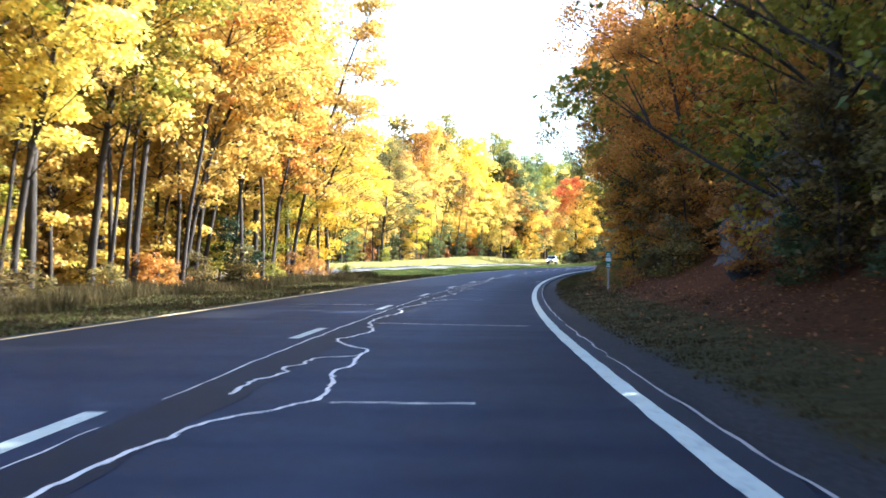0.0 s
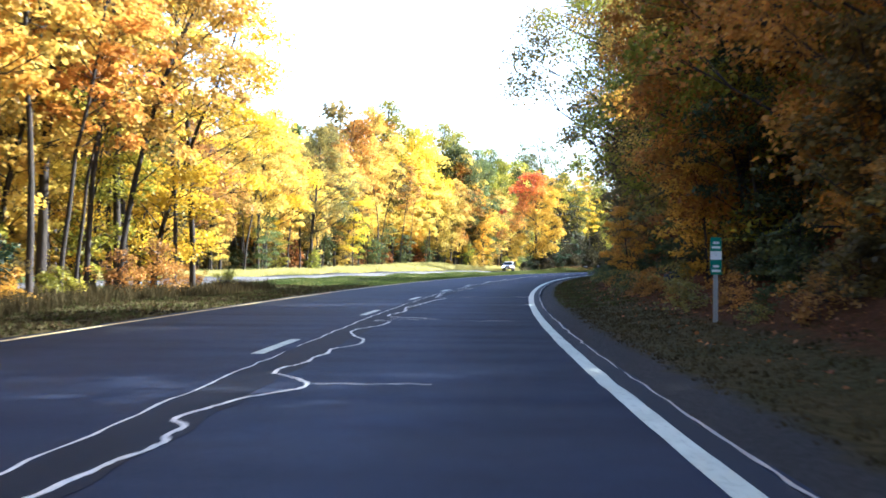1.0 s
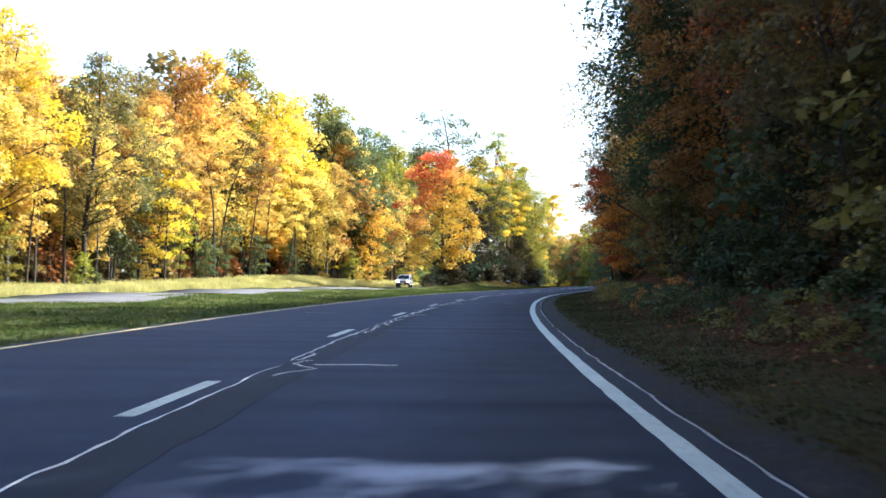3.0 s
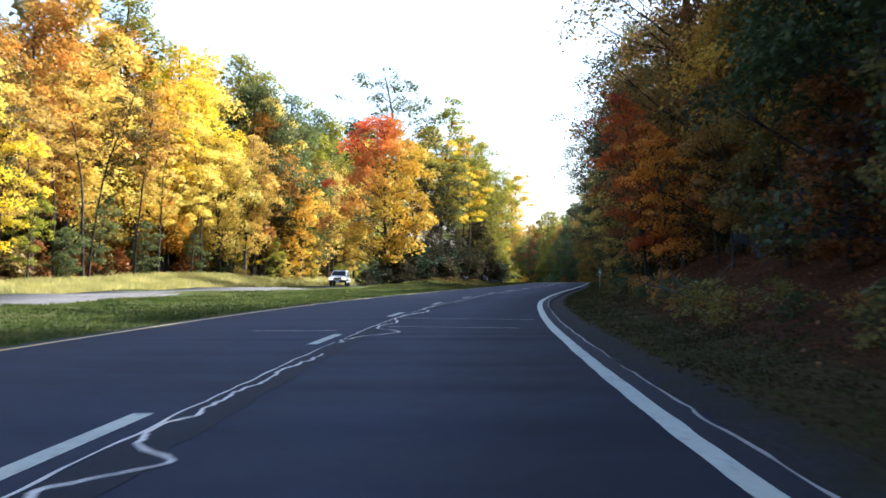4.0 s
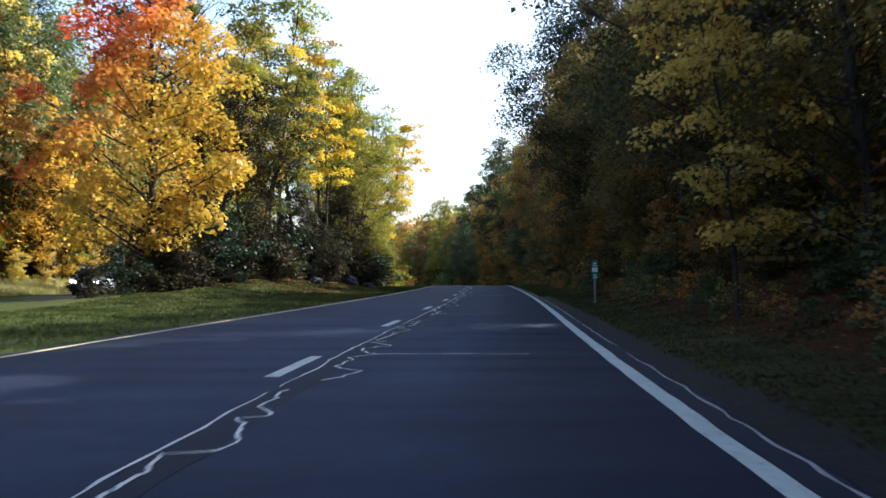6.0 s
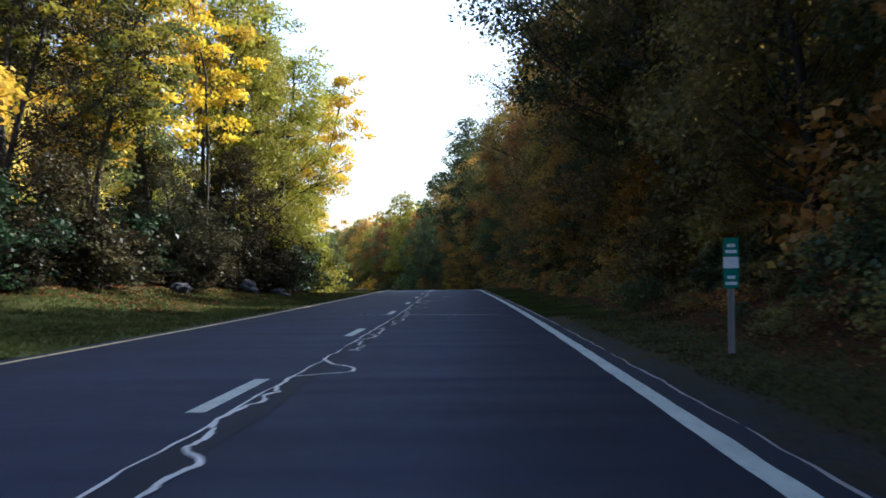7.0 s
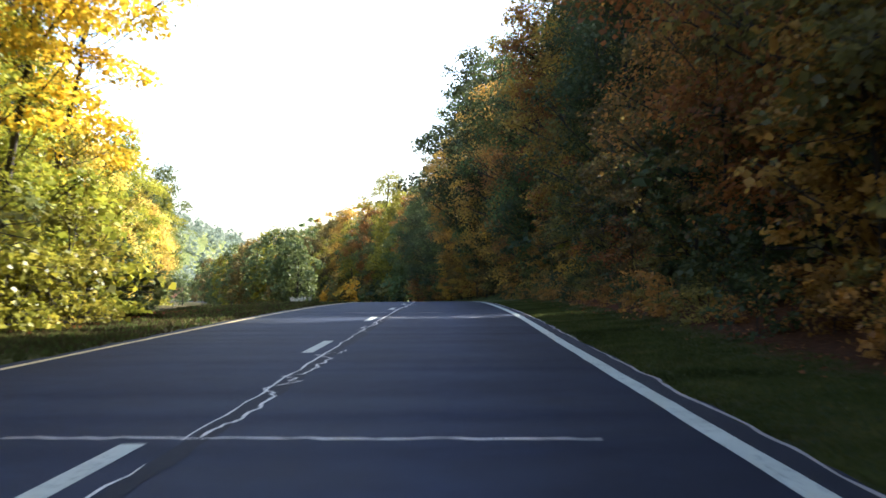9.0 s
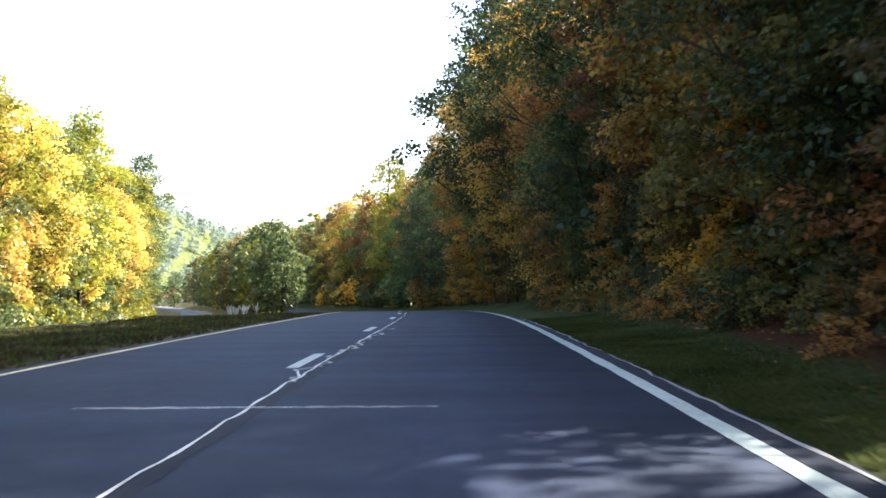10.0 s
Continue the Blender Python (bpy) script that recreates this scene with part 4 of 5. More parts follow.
def far_mix(s):
    return ["gold", "olive", "gold", "green", "yellow", "lime", "tawny"] if s < 225 else ["gold", "yellow", "lime", "amber", "gold", "orange"] if s < 262 else ["green", "green", "lime", "gold", "green", "olive"]


belt(96, 186, 5.4, far_edge, 1.2, MID_KEYS, far_mix, FAR_WORD, True, (0.68, 0.86))
belt(228, 300, 5.4, far_edge, 1.2, MID_KEYS, far_mix, FAR_WORD, True, (0.85, 1.1))
belt(92, 200, 6.4, lambda s: far_edge(s) - 6, 1.8, MID_KEYS, ["gold", "lime", "amber", "green"], FAR_WORD, False, (0.74, 0.95))
belt(200, 300, 6.0, lambda s: far_edge(s) - 6, 1.8, MID_KEYS, lambda s: ["gold", "amber", "lime", "yellow"] if s < 262 else ["green", "green", "olive", "lime"], FAR_WORD, False, (1.1, 1.35))
belt(80, 200, 7.0, lambda s: far_edge(s) - 13, 2.5, FAR_KEYS, ["green", "olive", "amber", "olive"], into=back, scale=(0.85, 1.08))
belt(200, 330, 7.0, lambda s: far_edge(s) - 13, 2.5, FAR_KEYS, ["green", "olive", "green"], into=back, scale=(1.2, 1.5))
belt(80, 330, 10.0, lambda s: far_edge(s) - 21, 3, ["block0", "block1"], ["green", "olive", "amber", "green"], into=back, scale=(0.9, 1.15))
# thickets in dark leaf colours stand for the gloom inside the wood
belt(92, 300, 4.5, lambda s: far_edge(s) - 3, 1.5, ["thicket0", "thicket1"], ["olive", "rust", "dark", "olive"], into=back, scale=(0.5, 0.85))
belt(92, 300, 4.5, lambda s: far_edge(s) - 10, 1.5, ["thicket0", "thicket1"], ["olive", "rust", "dark"], into=back, scale=(0.8, 1.2))
belt(98, 262, 4.2, lambda s: far_edge(s) + 0.6, 1.2, [f"pole{i}" for i in range(4)], ["gold", "olive", "tawny", "gold"], FAR_WORD, True, (0.7, 0.95))
belt(96, 290, 9.0, lambda s: far_edge(s) + 1.5, 1.0, YOUNG_KEYS + BUSH_KEYS[:1], ["gold", "lime", "gold", "green"], FAR_WORD, False, (0.5, 0.9))
plant_at("bare", 196, far_edge(196) - 9, "olive", where=FAR_WORD, bark=BARK_PALE)
belt(310, 545, 6.5, lambda s: far_edge(s) - 3, 1.5, MID_KEYS[:3], ["green", "gold", "lime", "lime", "green"], "along the valley road", scale=(1.5, 1.75))
for d in (10, 19):
    belt(300, 545, 7.0, lambda s: far_edge(s) - d, 3.0, FAR_KEYS, ["green", "lime", "gold", "olive"], into=back, scale=(1.2, 1.4))
belt(305, 545, 4.0, lambda s: far_edge(s) - 1, 1.5, ["thicket0", "thicket1"], ["lime", "green", "green"], into=back, scale=(0.8, 1.3))
# valley trees, placed and sized to fit the camera's skyline beyond the brow
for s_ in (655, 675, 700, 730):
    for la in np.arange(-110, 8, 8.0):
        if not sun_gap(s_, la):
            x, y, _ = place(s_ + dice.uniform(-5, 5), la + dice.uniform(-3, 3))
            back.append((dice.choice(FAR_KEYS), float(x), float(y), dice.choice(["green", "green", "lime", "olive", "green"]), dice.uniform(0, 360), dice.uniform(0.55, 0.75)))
for la, s0, s1 in ((-10.3, 440, 640), (10, 600, 790), (19, 640, 800)):
    belt(s0, s1, 3.6 if la < 0 else 6.0, lambda s: la, 1.0, FAR_KEYS, ["green", "olive", "lime", "green"], into=back, scale=(0.7, 0.95) if la < 0 else (0.6, 0.85))
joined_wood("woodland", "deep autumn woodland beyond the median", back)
# the clump on the median and the red-topped maple at its head
CLUMP = "on the grassy median"
plant("flame", 26.0, 222.5, "flame", 0, where=CLUMP)
plant("airy", 30, 237.5, "green", 40, where=CLUMP)
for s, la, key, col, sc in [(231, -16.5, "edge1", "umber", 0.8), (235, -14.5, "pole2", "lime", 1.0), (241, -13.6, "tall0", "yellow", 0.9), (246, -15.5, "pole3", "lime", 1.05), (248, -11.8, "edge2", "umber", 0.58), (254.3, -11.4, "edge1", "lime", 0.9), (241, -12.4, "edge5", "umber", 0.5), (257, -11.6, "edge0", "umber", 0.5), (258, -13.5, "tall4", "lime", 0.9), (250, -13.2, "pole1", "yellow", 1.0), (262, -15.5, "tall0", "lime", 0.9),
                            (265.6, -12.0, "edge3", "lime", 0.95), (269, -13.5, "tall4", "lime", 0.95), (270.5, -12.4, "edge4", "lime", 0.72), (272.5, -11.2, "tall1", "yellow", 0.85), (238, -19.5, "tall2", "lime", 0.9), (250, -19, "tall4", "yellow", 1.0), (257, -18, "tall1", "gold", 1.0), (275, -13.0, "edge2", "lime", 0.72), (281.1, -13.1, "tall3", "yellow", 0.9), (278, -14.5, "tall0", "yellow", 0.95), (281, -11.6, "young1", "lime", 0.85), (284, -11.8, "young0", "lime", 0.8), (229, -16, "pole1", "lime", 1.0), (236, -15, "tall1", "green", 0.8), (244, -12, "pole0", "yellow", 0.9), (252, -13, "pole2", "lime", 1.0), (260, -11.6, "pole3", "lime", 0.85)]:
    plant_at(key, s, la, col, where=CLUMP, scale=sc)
# umber and pine put the shade under the maple into the bushes' colour
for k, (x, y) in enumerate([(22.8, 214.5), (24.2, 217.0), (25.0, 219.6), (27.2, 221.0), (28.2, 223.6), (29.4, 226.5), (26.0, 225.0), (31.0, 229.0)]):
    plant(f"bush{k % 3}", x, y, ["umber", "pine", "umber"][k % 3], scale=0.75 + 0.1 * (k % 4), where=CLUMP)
# before s 264 the bush colours carry the shade at the clump's foot
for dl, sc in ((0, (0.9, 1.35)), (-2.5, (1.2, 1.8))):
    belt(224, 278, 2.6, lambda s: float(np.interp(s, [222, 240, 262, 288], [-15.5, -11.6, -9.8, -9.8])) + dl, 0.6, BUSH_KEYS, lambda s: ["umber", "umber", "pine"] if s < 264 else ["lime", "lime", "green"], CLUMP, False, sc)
# two trees added to trim the sun patch on the road
for s, la, key, col in ((291.6, 13.2, "mid2", "tawny"), (296.2, 18.5, "mid0", "amber")):
    plant_at(key, s, la, col, where=BANK_WORD, scale=0.92)
# woodland that goes on over the hill and away from the road
deep = []
for la, step in ((52, 11), (64, 12), (78, 13), (94, 14), (112, 15), (-66, 11), (-80, 12), (-96, 13), (-114, 15)):
    belt(-40 if la < 0 else -30, 420, step, lambda s: la, 4.0, ["speck0", "speck1"], ["olive", "rust", "tawny", "green"], into=deep, scale=(0.9, 1.2))
joined_wood("woodland", "autumn woodland further from the road", deep)

# ---- the far hill across the valley ----
hx, hy = np.meshgrid(np.linspace(-420, 520, 60), np.linspace(880, 1700, 42), indexing="ij")
rise = 112 * np.exp(-(((hx - 0) / 175) ** 2) - ((hy - 1230) / 220) ** 2) + 34 * np.exp(-(((hx - 240) / 200) ** 2) - ((hy - 1420) / 200) ** 2)
hz = rise - 22
ni, nj = hx.shape
i_, j_ = np.meshgrid(np.arange(ni - 1), np.arange(nj - 1), indexing="ij")
q = i_ * nj + j_
tagged(new("backdrop", sheet("backdrop", np.stack([hx, hy, hz], -1).reshape(-1, 3), np.stack([q, q + nj, q + nj + 1, q + 1], -1).reshape(-1, 4), [LEAF["green"]], True)), "hazy wooded hill across the valley", "hill", kind="structure")
# hillside crowns, paled by the haze in their leaf colour
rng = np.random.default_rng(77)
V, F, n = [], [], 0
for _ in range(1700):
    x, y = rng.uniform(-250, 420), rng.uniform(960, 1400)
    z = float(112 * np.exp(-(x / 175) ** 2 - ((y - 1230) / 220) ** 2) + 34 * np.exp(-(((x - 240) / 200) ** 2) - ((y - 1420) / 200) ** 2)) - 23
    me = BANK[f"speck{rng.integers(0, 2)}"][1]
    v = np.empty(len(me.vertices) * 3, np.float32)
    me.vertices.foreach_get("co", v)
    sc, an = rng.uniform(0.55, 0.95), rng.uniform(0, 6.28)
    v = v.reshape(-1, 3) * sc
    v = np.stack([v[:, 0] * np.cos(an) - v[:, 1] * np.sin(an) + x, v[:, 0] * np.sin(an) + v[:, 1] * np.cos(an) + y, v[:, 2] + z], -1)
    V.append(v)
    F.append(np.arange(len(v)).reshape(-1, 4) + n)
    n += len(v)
tagged(new("hillside_wood", sheet("hillside_wood", np.concatenate(V), np.concatenate(F), [LEAF["haze"]])), "distant woodland on the far hill with haze in its colour", "woodland", kind="stuff")

# a few single trees that stand out before the rest
for key, x, y, colour, sc in [("great0", 1.0, 228.0, "orange", 1.0), ("mid3", -13.7, 184.0, "gold", 0.86), ("young3", -4.5, 189.0, "yellow", 1.25), ("mid3", -21.5, 152.0, "yellow", 0.88), ("great1", -21.0, 184.0, "tawny", 1.0), ("mid1", -8.0, 203.0, "olive", 1.0), ("great1", 13.0, 249.0, "green", 0.98), ("mid3", 19.5, 256.0, "green", 1.0), ("mid0", 9.0, 240.0, "lime", 0.9),
                              ("young2", 12.0, 247.0, "yellow", 1.3), ("young0", 20.0, 261.0, "yellow", 1.3), ("young1", 16.5, 252.5, "green", 1.2)]:
    plant(key, x, y, colour, scale=sc, where=FAR_WORD)
for s_, la_, key, sc in [(60, 7.6, "edge3", 0.8), (47, 8.0, "edge5", 0.8)]:
    plant_at(key, s_, la_, "amber", faces_road(s_, la_), scale=sc, where=BANK_WORD)
# more bank trees, added only to block stray sun patches on the road
for key, s_, la_, colour, sc in [("mid0", 25.5, 11.8, "tawny", 0.85), ("mid4", 28.5, 17.5, "olive", 1.0), ("mid2", 30.5, 13.0, "amber", 0.85), ("mid5", 40.5, 12.5, "tawny", 0.9), ("mid0", 43.0, 18.5, "olive", 1.0),
                                 ("mid2", 178.5, 13.2, "dark", 0.9), ("mid5", 183.0, 19.0, "olive", 0.95), ("mid0", 192.5, 12.5, "rust", 0.85), ("mid2", 197.0, 18.0, "dark", 0.95)]:
    plant_at(key, s_, la_, colour, faces_road(s_, la_), scale=sc, where=BANK_WORD)

# ---- rocks on the bank ----
STONE = plain("grey_rock", (0.055, 0.06, 0.075), 0.9, 0, 0.65, 2.4)
nt = STONE.node_tree
bump(nt, nt.nodes["Principled BSDF"], noise_tex(nt, 3.5, 8, 0.7), 1.0, 0.15)


STONE_PALE = plain("pale_grey_rock", (0.15, 0.14, 0.135), 0.9, 0, 0.8, 2.2)
nt = STONE_PALE.node_tree
bump(nt, nt.nodes["Principled BSDF"], noise_tex(nt, 3.5, 8, 0.7), 1.0, 0.15)


def outcrop(s0, s1, lat, tall, seed, stone=None):
    """A fractured rock face set into the bank: blocks stand out by cells, the top runs back into the slope."""
    nu, nv = int((s1 - s0) / 0.22), int(tall / 0.22)
    rows = []
    for i in range(nu + 1):
        u = s0 + (s1 - s0) * i / nu
        edge_f = min(1.0, (u - s0) / 2.2, (s1 - u) / 2.2)
        col = []
        for j in range(nv + 6):
            v = min(j / nv, 1.0)
            h = v * tall * (0.35 + 0.65 * edge_f) * (0.8 + 0.25 * noise.noise(Vector((u * 0.35, seed, 0))))
            q = Vector((u + 0.35 * noise.noise(Vector((u, h, seed))), h * 0.6, seed))
            out = 0.55 * noise.cell(Vector((q.x / 1.5, q.y / 1.1, seed))) + 0.3 * noise.cell(Vector((q.x / 0.6, q.y / 0.7, seed + 5))) + 0.25 * noise.noise(q * 1.9) + 0.14 * noise.noise(q * 5.5)
            back = lat + h * 0.28 + max(0, j - nv) * 0.7 - out * (0.4 + 0.6 * edge_f)
            p = place(u, back)
            col.append((p[0], p[1], h - 0.5 + 0.12 * max(0, j - nv)))
        rows.append(col)
    V = np.array(rows)
    base = ground_z(*[place(np.linspace(s0, s1, nu + 1), lat)[:, k] for k in (0, 1)])
    V[:, :, 2] += base[:, None]
    m = V.shape[1]
    i_, j_ = np.meshgrid(np.arange(nu), np.arange(m - 1), indexing="ij")
    q = i_ * m + j_
    ob = new("rock_outcrop", sheet("rock_outcrop", V.reshape(-1, 3), np.stack([q, q + 1, q + m + 1, q + m], -1).reshape(-1, 4), [stone or STONE]))
    return tagged(ob, "pale weathered grey rock face in the leafy bank" if stone else "dark fractured grey rock face in the leafy bank", "rock", "rock faces in the bank")


for n, (s0, s1, la, tall) in enumerate([(34.5, 40.5, 8.0, 4.6), (98, 110, 9.0, 3.4), (130, 152, 9.2, 5.2), (154, 160, 9.8, 3.6)]):
    outcrop(s0, s1, la, tall, n * 3.7, STONE_PALE if n == 0 else None)


def boulder(s, lat, size, seed):
    bm = bmesh.new()
    bmesh.ops.create_icosphere(bm, subdivisions=3, radius=0.5)
    for v in bm.verts:
        p = v.co.copy()
        v.co = p * (1 + 0.5 * noise.noise(p * 2.4 + Vector((seed, 0, 0))) + 0.2 * (noise.cell(p * 3 + Vector((seed, 3, 0))) - 0.5))
    x, y, _ = place(s, lat)
    me = bpy.data.meshes.new("boulder")
    bm.to_mesh(me)
    bm.free()
    me.materials.append(STONE)
    ob = new("boulder", me)
    ob.matrix_basis = pose(float(x), float(y), float(ground_z(x, y)) + size[2] * 0.2, 0, 0, seed * 50) @ Matrix.Diagonal((*size, 1))
    return tagged(ob, "weathered grey boulder half sunk in leaf litter", "boulder", "boulders")


for n, (s, la, sx, sy, sz) in enumerate([(246, -10.2, 1.1, 1.5, 0.9), (252, -9.6, 0.8, 1.2, 0.7), (238, -11.6, 0.9, 1.0, 0.6), (66, 6.2, 0.7, 0.9, 0.5), (118, 6.6, 0.9, 0.8, 0.6), (31, 7.0, 0.9, 1.1, 0.7)]):
    boulder(s, la, (sx, sy, sz), n * 2.3)

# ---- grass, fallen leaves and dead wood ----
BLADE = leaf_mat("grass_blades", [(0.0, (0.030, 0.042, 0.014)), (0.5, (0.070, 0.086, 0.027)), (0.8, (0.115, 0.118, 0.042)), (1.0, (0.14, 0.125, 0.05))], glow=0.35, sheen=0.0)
BLADE_DRY = leaf_mat("dry_grass_blades", [(0.0, (0.024, 0.021, 0.010)), (0.5, (0.056, 0.043, 0.022)), (0.8, (0.090, 0.066, 0.034)), (1.0, (0.13, 0.095, 0.05))], glow=0.3, sheen=0.0)
# straw yellow, lifted further for the sun on the far bank
STRAW = leaf_mat("tall_straw_grass", [(0.0, (0.16, 0.17, 0.05)), (0.4, (0.40, 0.37, 0.13)), (1.0, (0.66, 0.56, 0.27))], glow=0.5, sheen=0.0)
# lighter copy of the grass blades, with the median's sunlight in its colour
BLADE_LIT = leaf_mat("sunlit_grass_blades", [(0.0, (0.030, 0.046, 0.014)), (0.5, (0.066, 0.088, 0.024)), (0.8, (0.15, 0.15, 0.045)), (1.0, (0.28, 0.24, 0.09))], glow=0.4, sheen=0.0)
FALLEN = leaf_mat("fallen_leaves", [(0.0, (0.10, 0.045, 0.018)), (0.45, (0.25, 0.10, 0.035)), (0.8, (0.42, 0.20, 0.06)), (1.0, (0.55, 0.38, 0.10))], glow=0.15)


def grass(s, lat, tall, seed, name, label, material):
    r = np.random.default_rng(seed)
    p = place(s, lat)
    z = ground_z(p[:, 0], p[:, 1])
    n = len(s)
    base = np.stack([p[:, 0], p[:, 1], z - 0.02], -1)
    V = []
    for _ in range(3):
        a = r.uniform(0, 2 * np.pi, n)
        d = np.stack([np.cos(a), np.sin(a), 0 * a], -1)
        side = np.stack([-d[:, 1], d[:, 0], 0 * a], -1) * (0.016 + 0.02 * r.uniform(0, 1, n))[:, None]
        root = base + d * r.uniform(0, 0.09, n)[:, None]
        h = tall * r.uniform(0.45, 1.25, n)
        tip = root + d * (h * r.uniform(0.1, 0.6, n))[:, None] + np.stack([0 * h, 0 * h, h], -1)
        V.append(np.stack([root - side, root + side, tip], 1).reshape(-1, 3))
    V = np.concatenate(V)
    tagged(new(name, sheet(name, V, np.arange(len(V)).reshape(-1, 3), [material])), label, "grass", kind="stuff")


rg = np.random.default_rng(31)
for n, s0, s1, m, label in ((34000, 4, 222, BLADE_DRY, "short dry grass on the shaded verge"), (14000, 60, 222, BLADE, "sparse green grass on the shaded verge"), (46000, 222, 310, BLADE, "short green grass on the shaded verge")):
    s = rg.uniform(s0, s1, n)
    off = rg.beta(1.3, 2.0, n) * (3.4 if s1 < 300 else 2.5) + (0.95 if s1 < 300 else 0.5)
    grass(s, lerp(s, EDGE_LINE) + off, 0.05, 1, "verge_grass", label, m)
# BLADE_LIT for sunlit stretches, the darker BLADE where shade lies on the median
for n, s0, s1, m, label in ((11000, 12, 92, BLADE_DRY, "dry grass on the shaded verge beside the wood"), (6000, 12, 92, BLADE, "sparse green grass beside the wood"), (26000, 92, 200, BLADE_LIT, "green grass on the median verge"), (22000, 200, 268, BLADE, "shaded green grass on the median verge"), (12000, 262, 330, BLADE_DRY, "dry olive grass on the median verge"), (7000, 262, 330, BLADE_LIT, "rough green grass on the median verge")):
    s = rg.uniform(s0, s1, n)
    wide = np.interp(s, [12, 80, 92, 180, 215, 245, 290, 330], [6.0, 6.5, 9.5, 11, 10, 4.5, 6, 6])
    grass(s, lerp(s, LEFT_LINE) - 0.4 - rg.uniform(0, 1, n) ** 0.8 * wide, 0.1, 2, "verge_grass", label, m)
n = 34000
s = rg.uniform(100, 300, n)
other_f = lerp(s, OTHER_ROAD) - 8.6
grass(s, other_f + 0.5 - rg.uniform(0, 1, n) * 8.0, 0.5, 3, "tall_grass", "tall sunlit yellow grass beside the opposite carriageway", STRAW)
n = 5000
s = rg.uniform(18, 84, n)
grass(s, lerp(s, LEFT_LINE) - rg.uniform(4.5, 7.5, n), 0.5, 4, "tall_grass", "tall rough grass at the wood's edge", BLADE_DRY)
n = 30000
s = rg.uniform(6, 320, n)
la = lerp(s, EDGE_LINE) + 1.6 + rg.beta(2.2, 1.4, n) * 7.5
p = place(s, la)
c = np.stack([p[:, 0], p[:, 1], ground_z(p[:, 0], p[:, 1]) + 0.03], -1)
tagged(new("leaf_litter", sheet("leaf_litter", *leaves(rg, c, 0.075, 2.5), [FALLEN])), "fallen brown and orange leaves on the bank", "fallen leaves", kind="stuff")
n = 7000
s, la = rg.uniform(226, 290, n), 0
la = lerp(s, LEFT_LINE) - 3.0 - rg.beta(1.5, 1.8, n) * 7
p = place(s, la)
c = np.stack([p[:, 0], p[:, 1], ground_z(p[:, 0], p[:, 1]) + 0.03], -1)
tagged(new("leaf_litter", sheet("leaf_litter", *leaves(rg, c, 0.11, 2.5), [FALLEN])), "fallen leaves under the median clump", "fallen leaves", kind="stuff")


def fallen_branch(s, lat, length, turn, seed):
    r = np.random.default_rng(seed)
    main = wander(r, (0, 0, 0.12), (1, 0, 0.12), length, 7, 0.09, 0.0)
    polys = [(main, np.linspace(0.055, 0.012, 8))]
    for k in (2, 3, 5):
        polys.append((wander(r, main[k], (0.6, r.uniform(-1, 1), 0.7), length * 0.35, 4, 0.15, 0.02), np.linspace(0.03, 0.006, 5)))
    x, y, _ = place(s, lat)
    ob = new("fallen_branch", sheet("fallen_branch", *tubes(polys, 6), [BARK_PALE], True))
    ob.matrix_basis = pose(float(x), float(y), float(ground_z(x, y)) - 0.06, 0, 0, turn)
    return tagged(ob, "bleached fallen branch lying on the leafy bank", "branch", "fallen branches")


fallen_branch(139.0, 5.2, 3.2, 40, 1)
fallen_branch(137.0, 5.8, 2.2, 130, 2)
fallen_branch(262.0, 7.2, 2.4, 75, 3)

# ---- mile markers ----
STEEL = plain("galvanised_steel", (0.42, 0.43, 0.44), 0.45, 0.8, 0.2, 20)
SIGN_GREEN = plain("sign_green", (0.0, 0.20, 0.135), 0.4, 0, 0.12, 12)
SIGN_WHITE = plain("sign_white", (0.80, 0.81, 0.82), 0.4, 0, 0.08, 12)
ROOF_DARK = plain("dark_rubber", (0.02, 0.02, 0.022), 0.7, 0, 0.3, 12)


def marker(s, lat):
    """A slim reference marker: U-channel post, two green panels and a white one, lettering as bars."""
    ob = new("mile_marker")
    x, y, _ = place(s, lat)
    b = math.degrees(float(np.interp(s, S_GRID, _b)))
    ob.matrix_basis = pose(float(x), float(y), float(ground_z(x, y)) - 0.1, 0, 0, -b + 4)
    bm = bmesh.new()
    box(bm, -0.035, 0.035, 0.0, 0.006, 0, 1.55)
    box(bm, -0.041, -0.035, -0.03, 0.006, 0, 1.55)
    box(bm, 0.035, 0.041, -0.03, 0.006, 0, 1.55)
    part("post", bm, STEEL, ob, "galvanised steel channel post")
    for z0, z1, m, lab in ((1.44, 1.70, SIGN_GREEN, "green panel"), (1.28, 1.435, SIGN_WHITE, "white panel"), (1.00, 1.275, SIGN_GREEN, "green panel")):
        p = part("panel", box(bmesh.new(), -0.108, 0.108, -0.042, -0.036, z0, z1, 0.002), m, ob, lab)
        if m is SIGN_GREEN:
            for k, (w, dz) in enumerate(((0.08, 0.07), (0.055, 0.155))):
                bar = box(bmesh.new(), -w, w, -0.0445, -0.0425, z0 + dz - 0.022, z0 + dz + 0.022)
                part("lettering", bar, SIGN_WHITE, p, "white lettering bar")
    for z in (1.1, 1.36, 1.6):
        bm = bmesh.new()
        bmesh.ops.create_cone(bm, segments=8, radius1=0.01, radius2=0.01, depth=0.02, cap_ends=True, matrix=pose(0, -0.045, z, 90))
        part("bolt", bm, STEEL, ob)
    return tagged(ob, "green and white mile marker on a steel post", "road sign", "mile markers")


marker(48.8, 4.55)
marker(206.7, 3.65)

# ---- white sport utility car on the opposite carriageway ----
CAR_WHITE = plain("white_car_paint", (0.80, 0.81, 0.82), 0.25, 0, 0.03, 3)
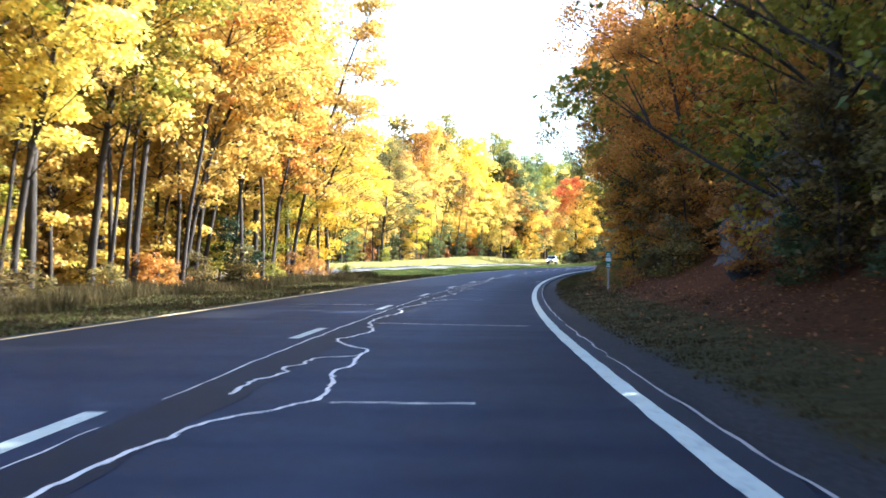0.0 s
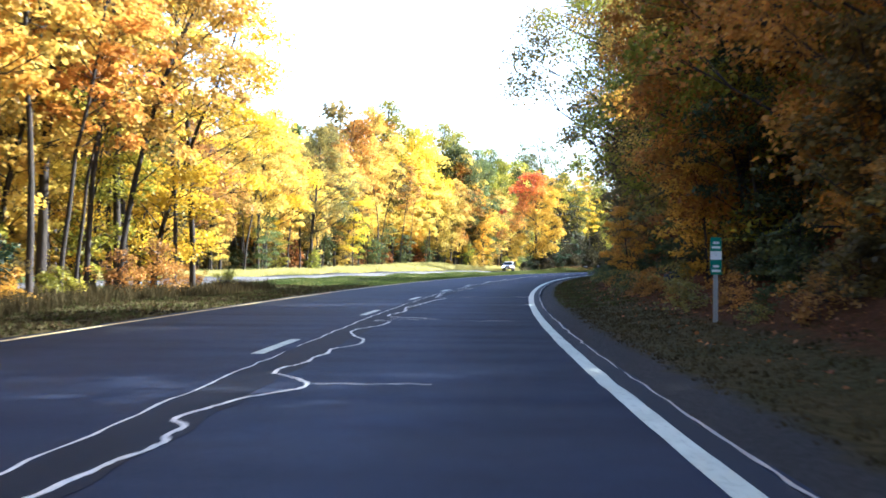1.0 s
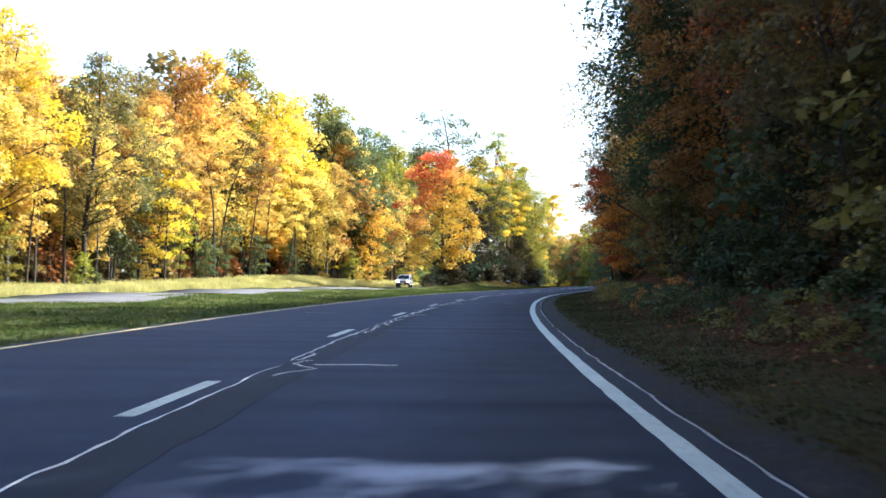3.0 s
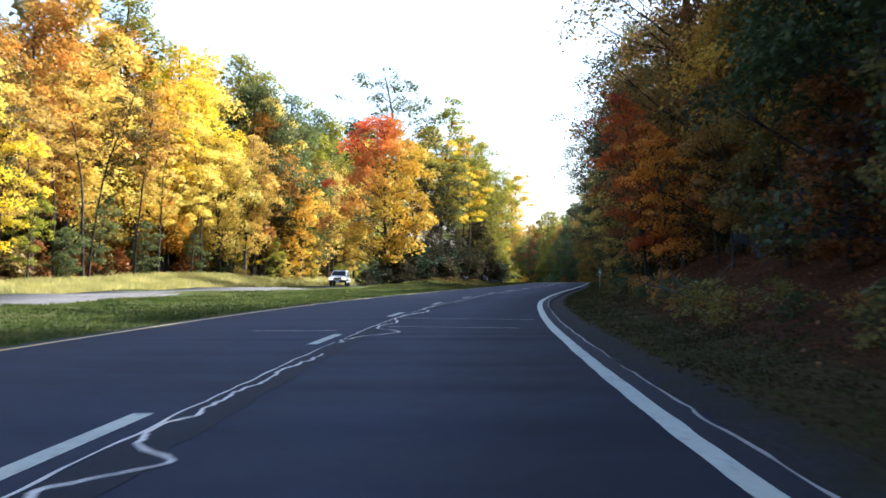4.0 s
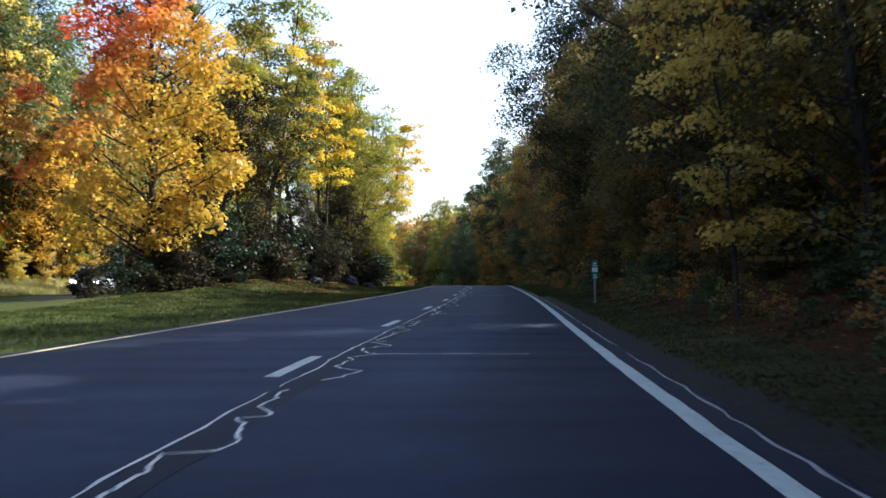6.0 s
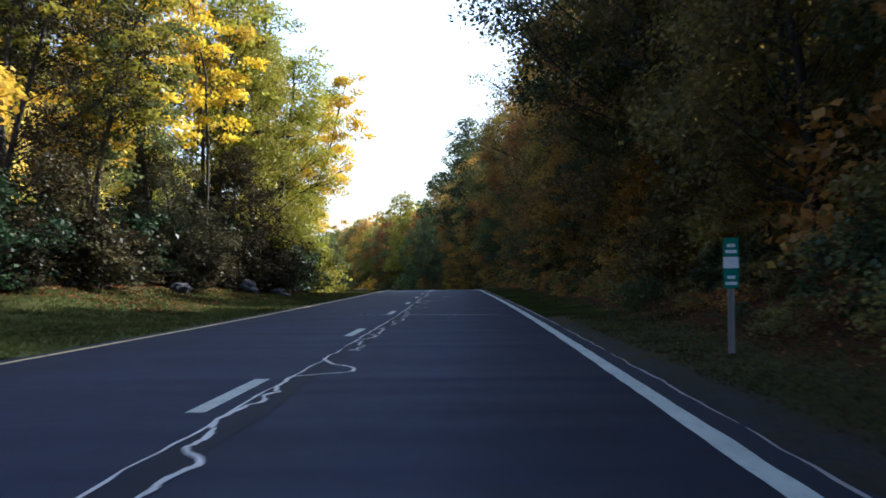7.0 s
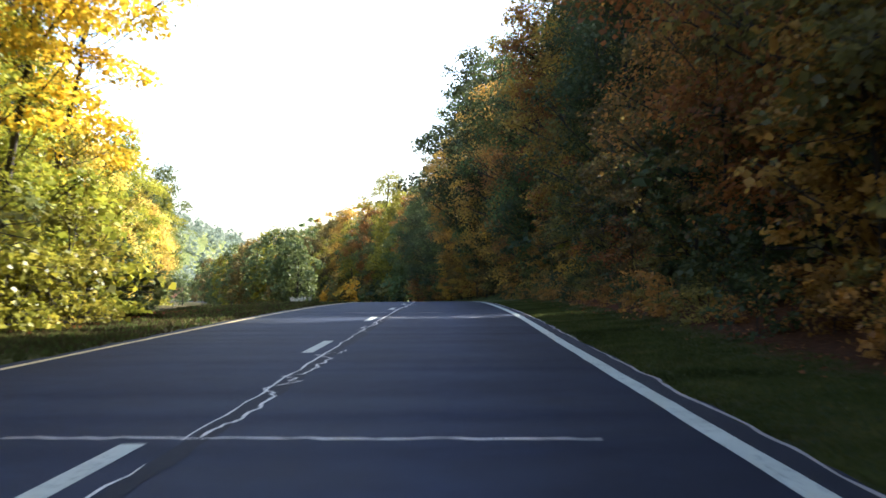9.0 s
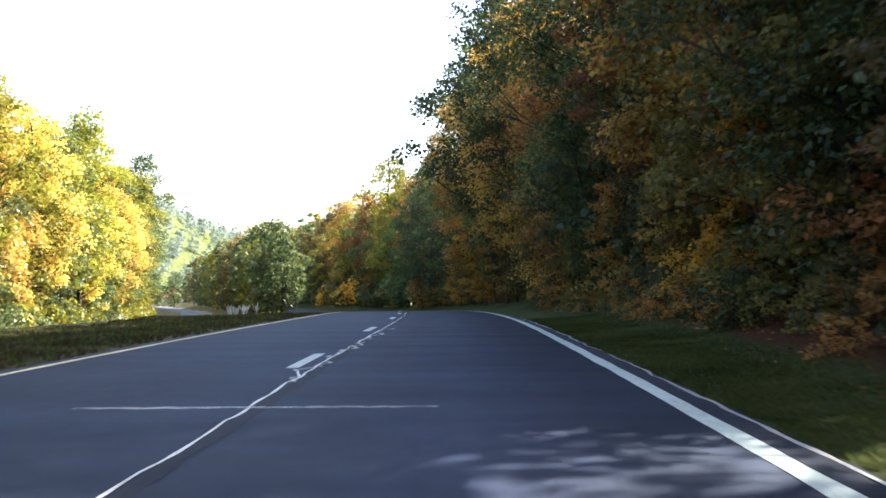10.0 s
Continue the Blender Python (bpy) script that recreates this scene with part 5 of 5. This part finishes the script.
GLASS_DARK = plain("tinted_car_glass", (0.02, 0.023, 0.026), 0.08, 0, 0.1, 2)
BLACK_TRIM = plain("black_plastic_trim", (0.025, 0.025, 0.027), 0.55, 0, 0.2, 20)
CHROME = plain("chrome", (0.7, 0.7, 0.7), 0.15, 1.0, 0.05, 5)
LAMP_ON, _nt, _bs = shader("lit_headlamp", 0.2)
_bs.inputs["Emission Color"].default_value, _bs.inputs["Emission Strength"].default_value = (1, 0.93, 0.8, 1), 6.0
AMBER, _nt2, _bs2 = shader("amber_lens", 0.2)
_bs2.inputs["Base Color"].default_value = (0.7, 0.25, 0.03, 1)


def extruded(profile, half, taper=None):
    """A body from a side profile of (y, z), drawn out to both sides; taper: width factor by height."""
    bm = bmesh.new()
    rings = []
    for sx in (-1, -0.86, 0.86, 1):
        rings.append([bm.verts.new((sx * half * (taper(y, z) if taper else 1), y * (1 if abs(sx) < 0.9 else 0.985), z)) for y, z in profile])
    k = len(profile)
    for a_, b_ in zip(rings, rings[1:]):
        for i in range(k):
            bm.faces.new((a_[i], a_[(i + 1) % k], b_[(i + 1) % k], b_[i]))
    bm.faces.new(rings[0][::-1])
    bm.faces.new(rings[-1])
    bmesh.ops.recalc_face_normals(bm, faces=bm.faces[:])
    return bm


def suv(x, y, turn):
    car = new("car")
    car.matrix_basis = pose(x, y, float(ground_z(x, y)) + 0.06, 0, 0, turn)
    narrow = lambda y, z: 1.0 if z < 1.06 else 1.0 - 0.26 * (z - 1.06) / 0.74
    body = extruded([(-2.30, 0.48), (-2.34, 0.62), (-2.32, 0.86), (-2.24, 0.98), (-1.30, 1.08), (-1.16, 1.12), (-0.52, 1.68), (-0.30, 1.76), (1.55, 1.78), (1.98, 1.70), (2.26, 1.12), (2.32, 0.9), (2.32, 0.5), (1.9, 0.42), (-1.9, 0.42)], 0.95, narrow)
    body = part("body", body, CAR_WHITE, car, "white painted body")
    bm = bmesh.new()
    vs = [bm.verts.new(v) for v in ((-0.80, -1.12, 1.17), (0.80, -1.12, 1.17), (0.70, -0.555, 1.665), (-0.70, -0.555, 1.665))]
    front = bm.faces.new(vs)
    bmesh.ops.solidify(bm, geom=[front], thickness=0.02)
    bmesh.ops.translate(bm, verts=bm.verts[:], vec=(0, -0.022, 0.02))
    part("windshield", bm, GLASS_DARK, car, "dark windshield")
    for sx in (-1, 1):
        for y0, y1, y2, y3 in ((-0.86, 0.16, 0.16, -0.46), (0.24, 1.10, 1.10, 0.24), (1.18, 2.00, 1.82, 1.18)):
            bm = bmesh.new()
            f = bm.faces.new([bm.verts.new(v) for v in ((sx * 0.945, y0, 1.14), (sx * 0.945, y1, 1.14), (sx * 0.80, y2, 1.64), (sx * 0.80, y3, 1.64))])
            bmesh.ops.solidify(bm, geom=[f], thickness=0.015)
            bmesh.ops.translate(bm, verts=bm.verts[:], vec=(sx * 0.012, 0, 0))
            part("side_window", bm, GLASS_DARK, car)
        part("mirror", box(bmesh.new(), sx * 0.95 + min(0, sx * 0.22), sx * 0.95 + max(0, sx * 0.22), -0.98, -0.84, 1.12, 1.28, 0.03), BLACK_TRIM, car)
        part("headlight", box(bmesh.new(), sx * 0.72 - 0.16, sx * 0.72 + 0.16, -2.365, -2.28, 0.78, 0.93, 0.02), LAMP_ON, car, "lit headlight")
        part("turn_signal", box(bmesh.new(), sx * 0.72 - 0.15, sx * 0.72 + 0.15, -2.36, -2.29, 0.70, 0.76, 0.01), AMBER, car)
        part("roof_rail", box(bmesh.new(), sx * 0.62 - 0.02, sx * 0.62 + 0.02, -0.1, 1.6, 1.79, 1.83, 0.01), BLACK_TRIM, car)
        part("side_trim", box(bmesh.new(), sx * 0.955 - 0.015, sx * 0.955 + 0.015, -1.25, 1.25, 0.56, 0.70, 0.008), BLACK_TRIM, car)
        for wy in (-1.42, 1.40):
            bm = bmesh.new()
            bmesh.ops.create_cone(bm, segments=28, radius1=0.37, radius2=0.37, depth=0.24, cap_ends=True, matrix=pose(sx * 0.84, wy, 0.37, 0, 90))
            bmesh.ops.bevel(bm, geom=[e for e in bm.edges if len(e.link_faces) == 2 and e.calc_face_angle(0) > 1], offset=0.04, segments=2, affect="EDGES")
            wheel = part("wheel", bm, ROOF_DARK, car, "black rubber tyre")
            bm = bmesh.new()
            bmesh.ops.create_cone(bm, segments=20, radius1=0.23, radius2=0.20, depth=0.05, cap_ends=True, matrix=pose(sx * 0.965, wy, 0.37, 0, 90))
            part("rim", bm, STEEL, wheel, "grey wheel rim")
    part("grille", box(bmesh.new(), -0.5, 0.5, -2.36, -2.29, 0.72, 0.92, 0.015), BLACK_TRIM, car, "black grille")
    for k in range(4):
        part("grille_bar", box(bmesh.new(), -0.49, 0.49, -2.372, -2.355, 0.745 + 0.045 * k, 0.757 + 0.045 * k), CHROME, car)
    part("bumper", box(bmesh.new(), -0.96, 0.96, -2.42, -2.2, 0.40, 0.66, 0.05), BLACK_TRIM, car, "dark front bumper")
    part("number_plate", box(bmesh.new(), -0.16, 0.16, -2.43, -2.418, 0.48, 0.60), SIGN_WHITE, car)
    return tagged(car, "white sport utility car with lit headlights on the opposite carriageway", "car")


suv(22.8, 238.0, -14 + 2)

# ---- pale plumed grass past the brow, placed on the camera's final line of sight ----
PLUME = plain("pale_plume", (0.62, 0.58, 0.48), 0.9, 0, 0.2, 30)
rp = np.random.default_rng(3)
for k in range(7):
    x, y = 65.7 + rp.uniform(-0.9, 0.9), 322.9 + rp.uniform(-1.5, 1.5)
    polys = []
    for j in range(9):
        a = rp.uniform(0, 6.28)
        polys.append((wander(rp, (0, 0, 0), (0.25 * math.cos(a), 0.25 * math.sin(a), 1), rp.uniform(0.4, 0.7), 4, 0.05, 0), [0.005, 0.005, 0.01, 0.022, 0.006]))
    ob = new("plume_grass", sheet("plume_grass", *tubes(polys, 5), [PLUME], True))
    ob.matrix_basis = pose(float(x), float(y), float(ground_z(x, y)) - 0.03)
    tagged(ob, "tuft of pale plumed grass at the road's brow", "grass tuft", "plumed grass tufts")
